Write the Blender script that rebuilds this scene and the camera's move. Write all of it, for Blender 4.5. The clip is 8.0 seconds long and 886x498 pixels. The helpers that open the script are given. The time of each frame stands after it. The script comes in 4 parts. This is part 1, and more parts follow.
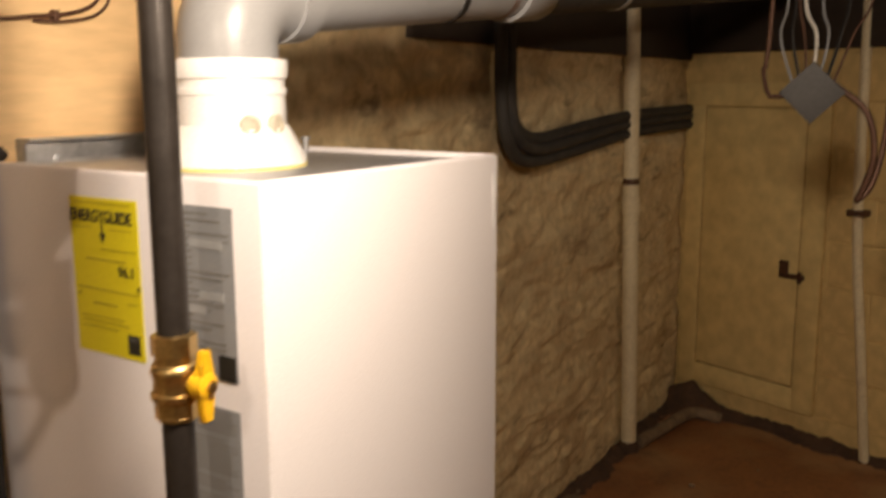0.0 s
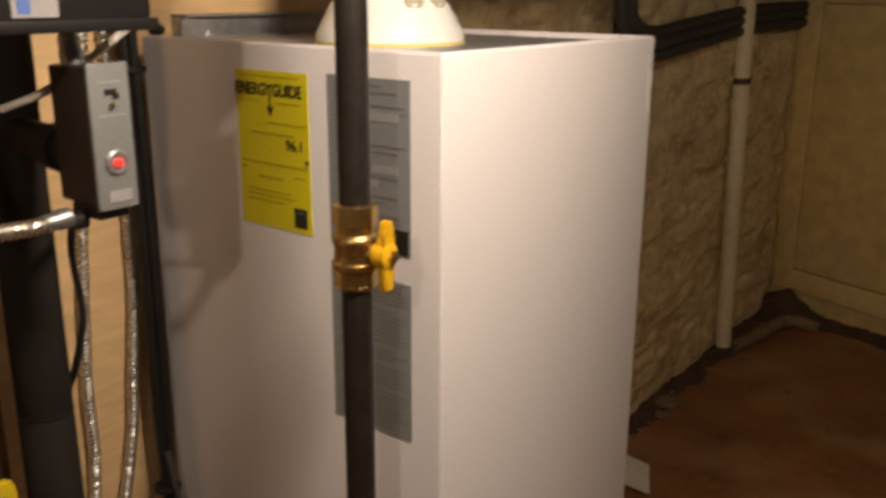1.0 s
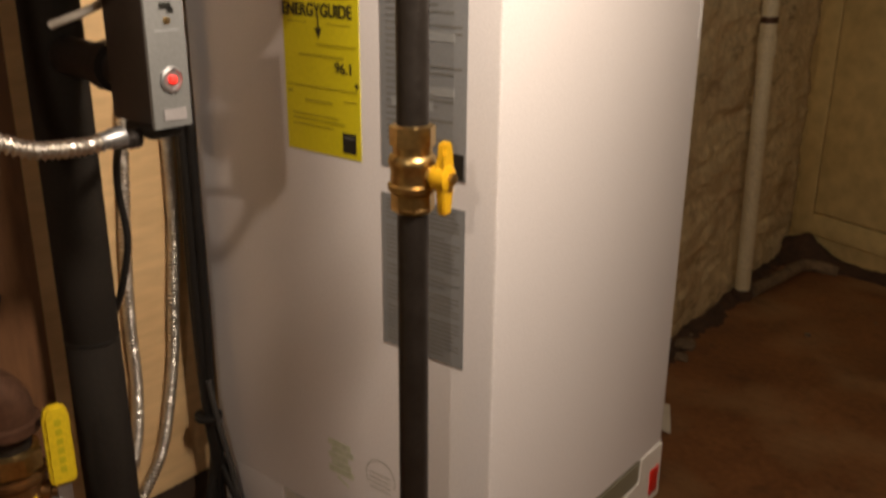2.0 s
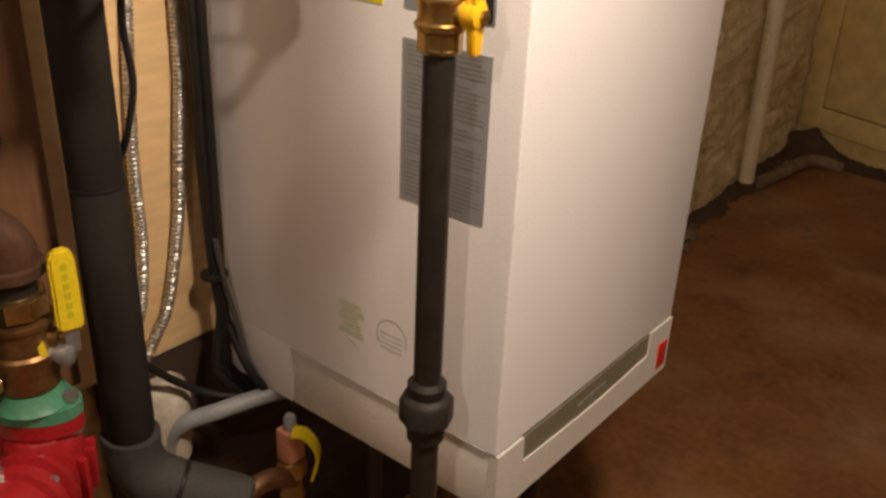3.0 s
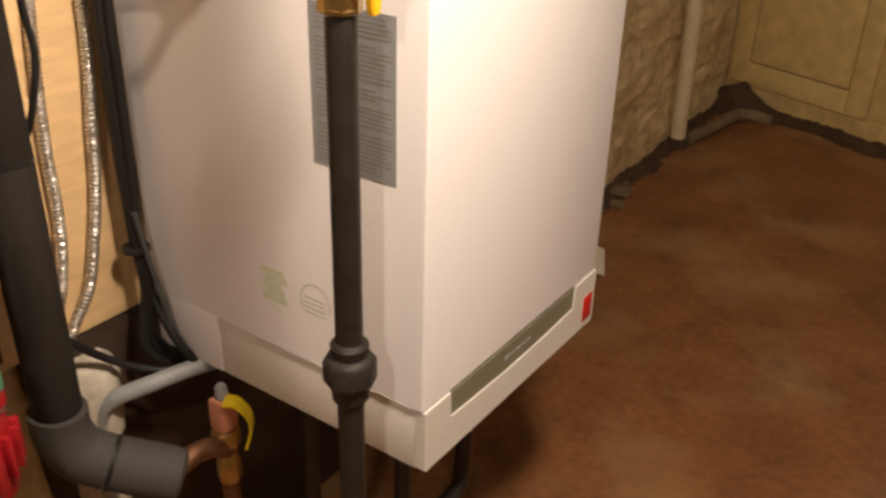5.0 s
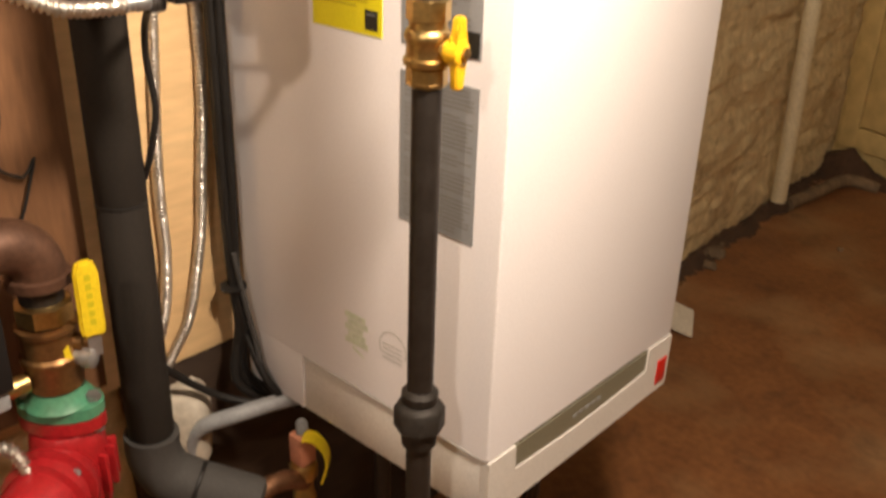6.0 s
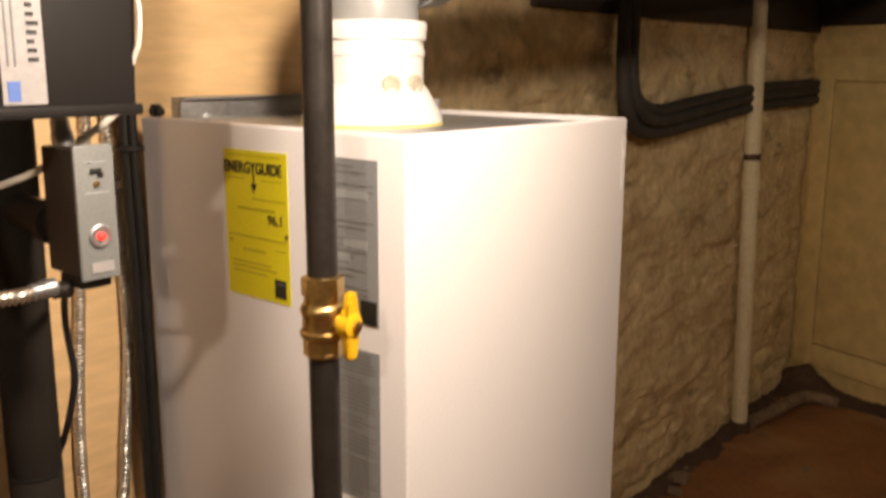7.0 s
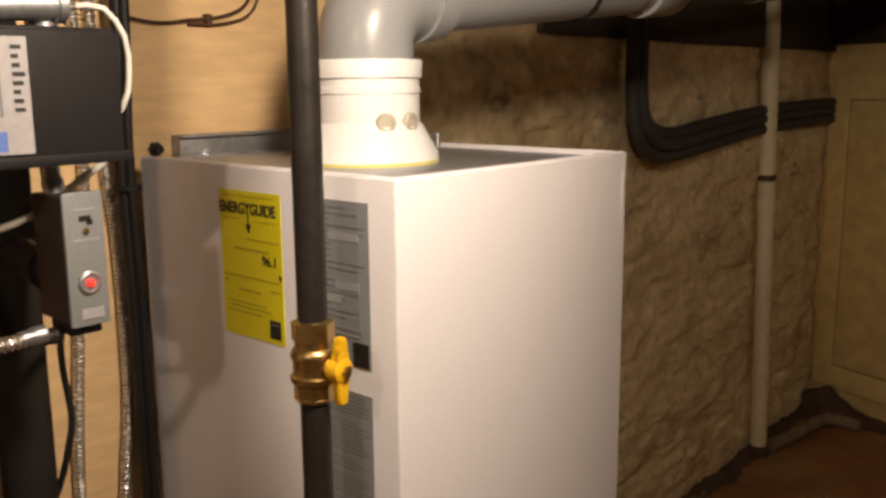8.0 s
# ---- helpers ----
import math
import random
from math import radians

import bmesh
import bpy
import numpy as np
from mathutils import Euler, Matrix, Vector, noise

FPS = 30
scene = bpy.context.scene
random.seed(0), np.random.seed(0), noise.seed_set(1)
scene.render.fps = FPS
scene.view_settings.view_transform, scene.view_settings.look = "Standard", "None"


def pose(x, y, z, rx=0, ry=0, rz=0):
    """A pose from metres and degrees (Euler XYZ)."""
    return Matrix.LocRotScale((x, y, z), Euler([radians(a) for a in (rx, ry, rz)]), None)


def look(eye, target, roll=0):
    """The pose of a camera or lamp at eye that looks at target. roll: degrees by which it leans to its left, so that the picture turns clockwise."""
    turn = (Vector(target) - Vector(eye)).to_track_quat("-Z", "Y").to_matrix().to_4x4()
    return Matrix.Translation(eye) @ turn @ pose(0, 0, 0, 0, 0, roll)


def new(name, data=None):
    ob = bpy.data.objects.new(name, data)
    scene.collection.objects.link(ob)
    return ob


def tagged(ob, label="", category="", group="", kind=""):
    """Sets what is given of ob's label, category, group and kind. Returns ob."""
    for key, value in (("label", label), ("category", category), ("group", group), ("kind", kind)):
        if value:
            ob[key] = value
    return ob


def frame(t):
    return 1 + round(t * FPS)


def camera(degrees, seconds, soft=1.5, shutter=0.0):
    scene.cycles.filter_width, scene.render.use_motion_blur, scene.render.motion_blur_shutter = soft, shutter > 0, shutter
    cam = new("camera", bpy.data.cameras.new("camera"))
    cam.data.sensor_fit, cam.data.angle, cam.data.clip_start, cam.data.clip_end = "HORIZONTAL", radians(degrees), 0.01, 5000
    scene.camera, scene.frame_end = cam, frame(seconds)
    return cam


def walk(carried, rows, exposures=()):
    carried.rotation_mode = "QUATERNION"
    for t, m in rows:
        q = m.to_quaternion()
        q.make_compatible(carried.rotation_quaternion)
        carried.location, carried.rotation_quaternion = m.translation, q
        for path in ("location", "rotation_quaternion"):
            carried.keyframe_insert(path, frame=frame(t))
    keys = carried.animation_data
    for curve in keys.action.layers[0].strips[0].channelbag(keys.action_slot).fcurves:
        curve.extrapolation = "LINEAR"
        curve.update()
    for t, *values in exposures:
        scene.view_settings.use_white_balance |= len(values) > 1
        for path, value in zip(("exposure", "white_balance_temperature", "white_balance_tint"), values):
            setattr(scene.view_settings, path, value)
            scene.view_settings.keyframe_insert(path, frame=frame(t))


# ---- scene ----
cam = camera(51.9, 8.0, soft=2.8, shutter=0.6)
PATH = [
    (0, (0.675, -0.671, 1.582), (-0.42, 0.966, 1.234), -0.2),
    (0.2, (0.657, -0.688, 1.580), (-0.452, 0.934, 1.186), 0.2),
    (0.5, (0.63, -0.715, 1.572), (-0.505, 0.875, 1.143), 0.2),
    (1, (0.585, -0.736, 1.551), (-0.609, 0.771, 0.999), 0.3),
    (1.2, (0.577, -0.740, 1.548), (-0.639, 0.744, 0.984), 0.4),
    (2.3, (0.528, -0.765, 1.510), (-0.602, 0.711, 0.777), 1.3),
    (2.5, (0.523, -0.765, 1.501), (-0.564, 0.717, 0.712), 2.2),
    (3, (0.502, -0.764, 1.464), (-0.609, 0.649, 0.587), 2.5),
    (3.2, (0.500, -0.760, 1.462), (-0.612, 0.652, 0.586), 2.4),
    (3.5, (0.516, -0.748, 1.455), (-0.569, 0.682, 0.574), 2.0),
    (4, (0.532, -0.739, 1.446), (-0.453, 0.771, 0.579), 3.5),
    (4.2, (0.535, -0.738, 1.438), (-0.425, 0.766, 0.533), 2.9),
    (5.3, (0.545, -0.770, 1.474), (-0.499, 0.661, 0.543), 1.1),
    (5.5, (0.552, -0.781, 1.483), (-0.547, 0.626, 0.581), 1.6),
    (6, (0.591, -0.771, 1.502), (-0.607, 0.584, 0.649), 1.9),
    (6.3, (0.618, -0.757, 1.512), (-0.608, 0.658, 0.812), 1.3),
    (6.5, (0.643, -0.751, 1.53), (-0.577, 0.721, 0.945), 1.5),
    (7, (0.674, -0.727, 1.564), (-0.598, 0.764, 1.165), 0.2),
    (7.5, (0.691, -0.706, 1.577), (-0.586, 0.796, 1.24), 0.9),
    (8, (0.69, -0.695, 1.59), (-0.621, 0.771, 1.228), -0.5),
]
EXPOSURES = [(0.0, 0.1), (0.5, -0.28), (1.0, -0.55), (2.5, -0.3), (3.0, 0.02), (3.5, 0.2), (4.0, 0.34), (5.5, 0.7), (6.0, 0.72), (6.5, 0.52), (7.0, 0.15), (7.5, -0.18), (8.0, -0.45)]
walk(cam, [(t, look(eye, target, roll)) for t, eye, target, roll in PATH], EXPOSURES)

# ---- light: two bare bulbs under the joists, and an added far fill ----
world = bpy.data.worlds.new("cellar_air")
scene.world = world
world.use_nodes = True
world.node_tree.nodes["Background"].inputs[0].default_value = (0.9, 0.62, 0.4, 1)
world.node_tree.nodes["Background"].inputs[1].default_value = 0.008


def bulb(name, place, watts, colour, radius):
    data = bpy.data.lights.new(name, "POINT")
    data.energy, data.color, data.shadow_soft_size = watts, colour, radius
    ob = new(name, data)
    ob.location = place
    return ob


WARM = (1.0, 0.81, 0.635)
bulb("bulb_by_boiler", (0.475, -0.205, 1.95), 67, WARM, 0.07)
bulb("bulb_behind", (0.42, -1.40, 2.03), 20, WARM, 0.032)
# fill lamp added to lift the far wall, not a known bulb
bulb("far_end_fill", (1.4, 2.6, 2.225), 11, WARM, 0.04)


# ---- materials ----
def material(name, colour, second=None, rough=0.5, metal=0.0, scale=8.0, amount=0.5, fine=120.0,
             bump=0.1, distance=0.002, spec=0.5, stretch=(1, 1, 1), rough_var=0.12, coat=0.0):
    m = bpy.data.materials.new(name)
    m.use_nodes = True
    nt = m.node_tree
    b = nt.nodes["Principled BSDF"]
    co = nt.nodes.new("ShaderNodeTexCoord")
    mp = nt.nodes.new("ShaderNodeMapping")
    mp.inputs["Scale"].default_value = stretch
    nt.links.new(co.outputs["Object"], mp.inputs["Vector"])
    n1 = nt.nodes.new("ShaderNodeTexNoise")
    n1.inputs["Scale"].default_value, n1.inputs["Detail"].default_value = scale, 6
    n1.inputs["Roughness"].default_value = 0.62
    n2 = nt.nodes.new("ShaderNodeTexNoise")
    n2.inputs["Scale"].default_value, n2.inputs["Detail"].default_value = fine, 4
    for n in (n1, n2):
        nt.links.new(mp.outputs[0], n.inputs["Vector"])
    ramp = nt.nodes.new("ShaderNodeValToRGB")
    ramp.color_ramp.elements[0].position, ramp.color_ramp.elements[1].position = 0.5 - 0.22, 0.5 + 0.22
    second = second or tuple(c * 0.8 for c in colour)
    ramp.color_ramp.elements[0].color, ramp.color_ramp.elements[1].color = (*second, 1), (*colour, 1)
    nt.links.new(n1.outputs[0], ramp.inputs[0])
    mix = nt.nodes.new("ShaderNodeMix")
    mix.data_type = "RGBA"
    mix.inputs[0].default_value = amount
    mix.inputs[6].default_value = (*colour, 1)
    nt.links.new(ramp.outputs[0], mix.inputs[7])
    fleck = nt.nodes.new("ShaderNodeMix")
    fleck.data_type, fleck.blend_type = "RGBA", "MULTIPLY"
    fleck.inputs[0].default_value = amount * 0.5
    nt.links.new(mix.outputs[2], fleck.inputs[6])
    lev = nt.nodes.new("ShaderNodeMapRange")
    lev.inputs[1].default_value, lev.inputs[2].default_value = 0.3, 0.7
    lev.inputs[3].default_value, lev.inputs[4].default_value = 0.55, 1.2
    nt.links.new(n2.outputs[0], lev.inputs[0])
    nt.links.new(lev.outputs[0], fleck.inputs[7])
    nt.links.new(fleck.outputs[2], b.inputs["Base Color"])
    rr = nt.nodes.new("ShaderNodeMapRange")
    rr.inputs[3].default_value, rr.inputs[4].default_value = max(0.03, rough - rough_var), min(1, rough + rough_var)
    nt.links.new(n1.outputs[0], rr.inputs[0])
    nt.links.new(rr.outputs[0], b.inputs["Roughness"])
    b.inputs["Metallic"].default_value = metal
    b.inputs["Specular IOR Level"].default_value = spec
    b.inputs["Coat Weight"].default_value = coat
    bm = nt.nodes.new("ShaderNodeBump")
    bm.inputs["Strength"].default_value, bm.inputs["Distance"].default_value = bump, distance
    add = nt.nodes.new("ShaderNodeMath")
    add.operation = "ADD"
    nt.links.new(n1.outputs[0], add.inputs[0])
    nt.links.new(n2.outputs[0], add.inputs[1])
    nt.links.new(add.outputs[0], bm.inputs["Height"])
    nt.links.new(bm.outputs[0], b.inputs["Normal"])
    return m


M = {}
M["enamel"] = material("white_enamel", (0.80, 0.775, 0.785), (0.76, 0.73, 0.735), 0.42, 0, 3, 0.4, 400, 0.05, 0.0004)
M["enamel_low"] = material("off_white_plastic", (0.745, 0.72, 0.675), (0.69, 0.66, 0.61), 0.45, 0, 5, 0.5, 300, 0.05, 0.0004)
M["slot"] = material("grey_olive_plastic", (0.22, 0.21, 0.15), (0.16, 0.15, 0.10), 0.35, 0, 9, 0.5, 200, 0.05, 0.0005)
M["collar"] = material("white_flue_plastic", (0.82, 0.81, 0.79), (0.76, 0.75, 0.72), 0.35, 0, 9, 0.4, 300, 0.03, 0.0004)
M["pvc"] = material("grey_pvc", (0.30, 0.305, 0.31), (0.27, 0.275, 0.28), 0.33, 0, 5, 0.2, 200, 0.05, 0.0005)
M["zinc"] = material("galvanised_steel", (0.52, 0.53, 0.54), (0.38, 0.39, 0.40), 0.42, 0.85, 14, 0.8, 90, 0.08, 0.0006)
M["blackiron"] = material("black_iron", (0.037, 0.031, 0.027), (0.02, 0.016, 0.013), 0.42, 0.35, 25, 0.8, 160, 0.25, 0.0008)
M["cast"] = material("cast_iron_fitting", (0.036, 0.032, 0.028), (0.022, 0.017, 0.013), 0.6, 0.4, 30, 0.8, 220, 0.5, 0.0012)
M["brass"] = material("brass", (0.66, 0.48, 0.20), (0.46, 0.31, 0.12), 0.34, 1.0, 30, 0.8, 160, 0.2, 0.0008)
M["oldbrass"] = material("tarnished_brass", (0.36, 0.20, 0.075), (0.15, 0.075, 0.035), 0.42, 0.85, 26, 0.9, 160, 0.3, 0.001)
M["copper"] = material("copper", (0.34, 0.18, 0.10), (0.16, 0.085, 0.05), 0.58, 1.0, 22, 0.8, 160, 0.2, 0.0006)
M["yellow"] = material("yellow_handle", (0.82, 0.48, 0.015), (0.72, 0.38, 0.01), 0.35, 0, 18, 0.6, 200, 0.1, 0.0006)
M["lever"] = material("yellow_vinyl", (0.78, 0.60, 0.02), (0.66, 0.46, 0.015), 0.4, 0, 24, 0.6, 200, 0.1, 0.0006)
M["label_yellow"] = material("yellow_label_paper", (0.80, 0.72, 0.012), (0.76, 0.66, 0.01), 0.5, 0, 6, 0.4, 300, 0.02, 0.0002)
M["label_grey"] = material("grey_rating_label", (0.28, 0.295, 0.31), (0.23, 0.24, 0.25), 0.4, 0, 10, 0.4, 300, 0.02, 0.0002)
M["ink"] = material("black_ink", (0.015, 0.015, 0.012), None, 0.5, 0, 20, 0.3)
M["ink_soft"] = material("grey_ink", (0.14, 0.15, 0.16), None, 0.5, 0, 20, 0.3)
M["ink_olive"] = material("thin_ink_on_yellow", (0.52, 0.45, 0.012), None, 0.5, 0, 20, 0.3)
M["ink_faint"] = material("faint_label_print", (0.185, 0.185, 0.175), (0.225, 0.225, 0.215), 0.5, 0, 60, 0.7)
M["ink_pale"] = material("pale_print", (0.36, 0.38, 0.395), None, 0.5, 0, 20, 0.3)
M["ink_green"] = material("green_print", (0.64, 0.71, 0.53), (0.72, 0.735, 0.66), 0.5, 0, 40, 0.6)
M["ink_line"] = material("grey_print", (0.60, 0.60, 0.58), None, 0.5, 0, 40, 0.5)
M["red"] = material("red_badge", (0.62, 0.02, 0.012), None, 0.4, 0, 20, 0.4)
M["pump_red"] = material("red_pump_enamel", (0.40, 0.015, 0.02), (0.26, 0.01, 0.012), 0.32, 0.0, 20, 0.8, 160, 0.25, 0.001)
M["gasket_green"] = material("green_flange_paint", (0.05, 0.24, 0.14), (0.12, 0.26, 0.15), 0.45, 0.0, 24, 0.8, 160, 0.2, 0.001)
M["rust"] = material("rusty_iron", (0.15, 0.075, 0.045), (0.07, 0.035, 0.022), 0.55, 0.5, 18, 0.9, 140, 0.4, 0.0015)
M["foam"] = material("black_foam_insulation", (0.024, 0.020, 0.016), (0.015, 0.012, 0.010), 0.8, 0, 16, 0.7, 260, 0.3, 0.001, spec=0.25)
M["foam_grey"] = material("dark_grey_foam_elbow", (0.055, 0.052, 0.049), (0.038, 0.036, 0.033), 0.8, 0, 16, 0.7, 260, 0.3, 0.001)
M["cable"] = material("black_cable", (0.012, 0.011, 0.010), (0.017, 0.015, 0.014), 0.5, 0, 30, 0.5, spec=0.3)
M["hose"] = material("black_line_and_flue_shade", (0.03, 0.028, 0.026), (0.05, 0.044, 0.036), 0.7, 0, 20, 0.7, 200, 0.3, 0.001)
M["greyhose"] = material("grey_vinyl_hose", (0.30, 0.31, 0.32), (0.22, 0.23, 0.235), 0.4, 0, 20, 0.6)
M["white_wire"] = material("white_cable", (0.72, 0.69, 0.62), None, 0.5, 0, 20, 0.4)
M["flex"] = material("bright_flex_steel", (0.72, 0.69, 0.64), (0.56, 0.53, 0.49), 0.40, 1.0, 30, 0.6)
M["blackbox"] = material("black_plastic_case", (0.010, 0.0085, 0.0085), (0.013, 0.011, 0.010), 0.6, 0, 20, 0.5, 300, 0.1, 0.0005, spec=0.25)
M["greybox"] = material("grey_painted_box", (0.24, 0.25, 0.25), (0.20, 0.205, 0.205), 0.4, 0.1, 20, 0.5, 300, 0.08, 0.0005)
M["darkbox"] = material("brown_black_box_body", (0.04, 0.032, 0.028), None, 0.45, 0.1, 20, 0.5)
M["paper"] = material("white_sticker", (0.36, 0.345, 0.35), (0.31, 0.295, 0.30), 0.5, 0, 14, 0.5)
M["blue"] = material("blue_print", (0.10, 0.18, 0.50), None, 0.5, 0, 14, 0.4)
M["plywood"] = material("plywood_face", (0.78, 0.55, 0.29), (0.68, 0.45, 0.22), 0.6, 0, 1.8, 0.6, 11, 0.08, 0.001, stretch=(1, 1.1, 6))
M["stud"] = material("old_stud_wood", (0.22, 0.105, 0.045), (0.135, 0.062, 0.027), 0.7, 0, 5, 0.9, 30, 0.3, 0.0015, stretch=(4, 4, 0.7))
M["joist"] = material("near_black_joist_wood", (0.05, 0.034, 0.024), (0.025, 0.017, 0.012), 0.85, 0, 4, 0.9, 40, 0.4, 0.002, stretch=(0.6, 4, 4))
M["stone"] = material("limewashed_rubble", (0.80, 0.66, 0.38), (0.50, 0.36, 0.19), 0.85, 0, 5.5, 0.95, 30, 0.6, 0.009)
M["block"] = material("cream_painted_block", (0.80, 0.62, 0.27), (0.64, 0.455, 0.19), 0.7, 0, 2.2, 0.8, 16, 0.25, 0.003)
M["door_paint"] = material("cream_painted_board", (0.80, 0.63, 0.28), (0.72, 0.54, 0.22), 0.6, 0, 2.0, 0.7, 14, 0.15, 0.0015)
M["dirt"] = material("damp_dirt", (0.115, 0.062, 0.034), (0.045, 0.026, 0.016), 0.95, 0, 9, 0.9, 60, 0.8, 0.008)
M["cream_pipe"] = material("cream_painted_pipe", (0.80, 0.71, 0.48), (0.66, 0.55, 0.35), 0.5, 0, 12, 0.8, 120, 0.2, 0.001)
M["floor"] = material("red_brown_painted_concrete", (0.33, 0.14, 0.05), (0.19, 0.075, 0.028), 0.5, 0, 3.2, 1.0, 42, 0.35, 0.003)
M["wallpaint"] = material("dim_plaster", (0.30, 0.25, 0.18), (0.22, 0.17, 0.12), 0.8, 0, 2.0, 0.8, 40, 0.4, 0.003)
M["rag"] = material("whitewashed_lump", (0.62, 0.57, 0.48), (0.40, 0.34, 0.25), 0.8, 0, 14, 0.9, 60, 0.5, 0.004)
M["pink"] = material("pinkish_plastic", (0.62, 0.27, 0.17), (0.52, 0.2, 0.12), 0.45, 0, 18, 0.6)
M["dirt_pipe"] = material("mud_caked_pipe", (0.30, 0.21, 0.12), (0.09, 0.06, 0.038), 0.85, 0, 12, 0.9, 60, 0.5, 0.004)
M["port"] = material("beige_port_plastic", (0.46, 0.42, 0.33), None, 0.45, 0, 20, 0.4)
M["jgrey"] = material("dusty_steel", (0.085, 0.082, 0.078), (0.06, 0.058, 0.055), 0.6, 0.2, 14, 0.8)
M["board"] = material("white_board", (0.78, 0.73, 0.62), (0.66, 0.60, 0.48), 0.6, 0, 10, 0.7)
M["skirt"] = material("shade_dark_board", (0.055, 0.030, 0.016), (0.022, 0.013, 0.008), 0.8, 0, 6, 0.9, 40, 0.4, 0.002, stretch=(3, 0.7, 3))
M["gold"] = material("yellow_seal", (0.70, 0.62, 0.22), None, 0.5, 0, 10, 0.3)


def glow(name, colour, strength):
    m = bpy.data.materials.new(name)
    m.use_nodes = True
    b = m.node_tree.nodes["Principled BSDF"]
    b.inputs["Base Color"].default_value = (*colour, 1)
    b.inputs["Emission Color"].default_value = (*colour, 1)
    b.inputs["Emission Strength"].default_value = strength
    return m


M["led"] = glow("red_indicator", (1.0, 0.03, 0.02), 1.6)


# worn floor: tan patches where the red paint has gone
def wear_floor():
    nt = M["floor"].node_tree
    b = nt.nodes["Principled BSDF"]
    old = b.inputs["Base Color"].links[0].from_socket
    co = nt.nodes.new("ShaderNodeTexCoord")
    n = nt.nodes.new("ShaderNodeTexNoise")
    n.inputs["Scale"].default_value, n.inputs["Detail"].default_value = 1.9, 8
    nt.links.new(co.outputs["Object"], n.inputs["Vector"])
    r = nt.nodes.new("ShaderNodeValToRGB")
    r.color_ramp.elements[0].position, r.color_ramp.elements[1].position = 0.48, 0.74
    nt.links.new(n.outputs[0], r.inputs[0])
    mx = nt.nodes.new("ShaderNodeMix")
    mx.data_type = "RGBA"
    mx.inputs[7].default_value = (0.40, 0.25, 0.12, 1)
    nt.links.new(r.outputs[0], mx.inputs[0])
    nt.links.new(old, mx.inputs[6])
    nt.links.new(mx.outputs[2], b.inputs["Base Color"])



def stain(mat, colour, scale, lo, hi, stretch=(1, 1, 1), most=0.85, seed=0.0):
    """Patches of another colour, cut out by noise between lo and hi."""
    nt = M[mat].node_tree
    b = nt.nodes["Principled BSDF"]
    old = b.inputs["Base Color"].links[0].from_socket
    co = nt.nodes.new("ShaderNodeTexCoord")
    mp = nt.nodes.new("ShaderNodeMapping")
    mp.inputs["Scale"].default_value = stretch
    mp.inputs["Location"].default_value = (seed, seed, seed)
    nt.links.new(co.outputs["Object"], mp.inputs["Vector"])
    n = nt.nodes.new("ShaderNodeTexNoise")
    n.inputs["Scale"].default_value, n.inputs["Detail"].default_value, n.inputs["Roughness"].default_value = scale, 9, 0.68
    nt.links.new(mp.outputs[0], n.inputs["Vector"])
    r = nt.nodes.new("ShaderNodeMapRange")
    r.inputs[1].default_value, r.inputs[2].default_value, r.inputs[4].default_value = lo, hi, most
    nt.links.new(n.outputs[0], r.inputs[0])
    mx = nt.nodes.new("ShaderNodeMix")
    mx.data_type = "RGBA"
    mx.inputs[7].default_value = (*colour, 1)
    nt.links.new(r.outputs[0], mx.inputs[0])
    nt.links.new(old, mx.inputs[6])
    nt.links.new(mx.outputs[2], b.inputs["Base Color"])


wear_floor()
stain("stone", (0.20, 0.125, 0.065), 1.7, 0.54, 0.72, (1, 0.8, 1.3), 0.6)
stain("stone", (0.10, 0.065, 0.038), 7.0, 0.57, 0.70, (1, 0.6, 1.6), 0.7, 3.0)
stain("block", (0.30, 0.19, 0.09), 2.3, 0.54, 0.74, (1, 1, 0.7), 0.7)
stain("floor", (0.07, 0.032, 0.018), 5.0, 0.52, 0.75, (1, 1, 1), 0.7, 5.0)
stain("cream_pipe", (0.24, 0.13, 0.06), 9.0, 0.60, 0.74, (1, 1, 0.5), 0.7)
stain("plywood", (0.42, 0.25, 0.11), 2.6, 0.58, 0.78, (1, 0.5, 3.0), 0.55)


# ragged relief on the bare rubble
def craggy(mat, scale, stretch, distance):
    nt = M[mat].node_tree
    b = nt.nodes["Principled BSDF"]
    old = b.inputs["Normal"].links[0].from_socket
    co = nt.nodes.new("ShaderNodeTexCoord")
    mp = nt.nodes.new("ShaderNodeMapping")
    mp.inputs["Scale"].default_value = stretch
    mp.inputs["Rotation"].default_value = (0.25, 0, 0)
    n = nt.nodes.new("ShaderNodeTexNoise")
    n.noise_type = "RIDGED_MULTIFRACTAL"
    n.inputs["Scale"].default_value, n.inputs["Detail"].default_value = scale, 7
    bump = nt.nodes.new("ShaderNodeBump")
    bump.inputs["Strength"].default_value, bump.inputs["Distance"].default_value = 0.8, distance
    nt.links.new(co.outputs["Object"], mp.inputs["Vector"])
    nt.links.new(mp.outputs[0], n.inputs["Vector"])
    nt.links.new(n.outputs[0], bump.inputs["Height"])
    nt.links.new(old, bump.inputs["Normal"])
    nt.links.new(bump.outputs[0], b.inputs["Normal"])


craggy("stone", 6.0, (1, 0.7, 1.5), 0.008)
craggy("dirt", 9.0, (1, 1, 1), 0.006)


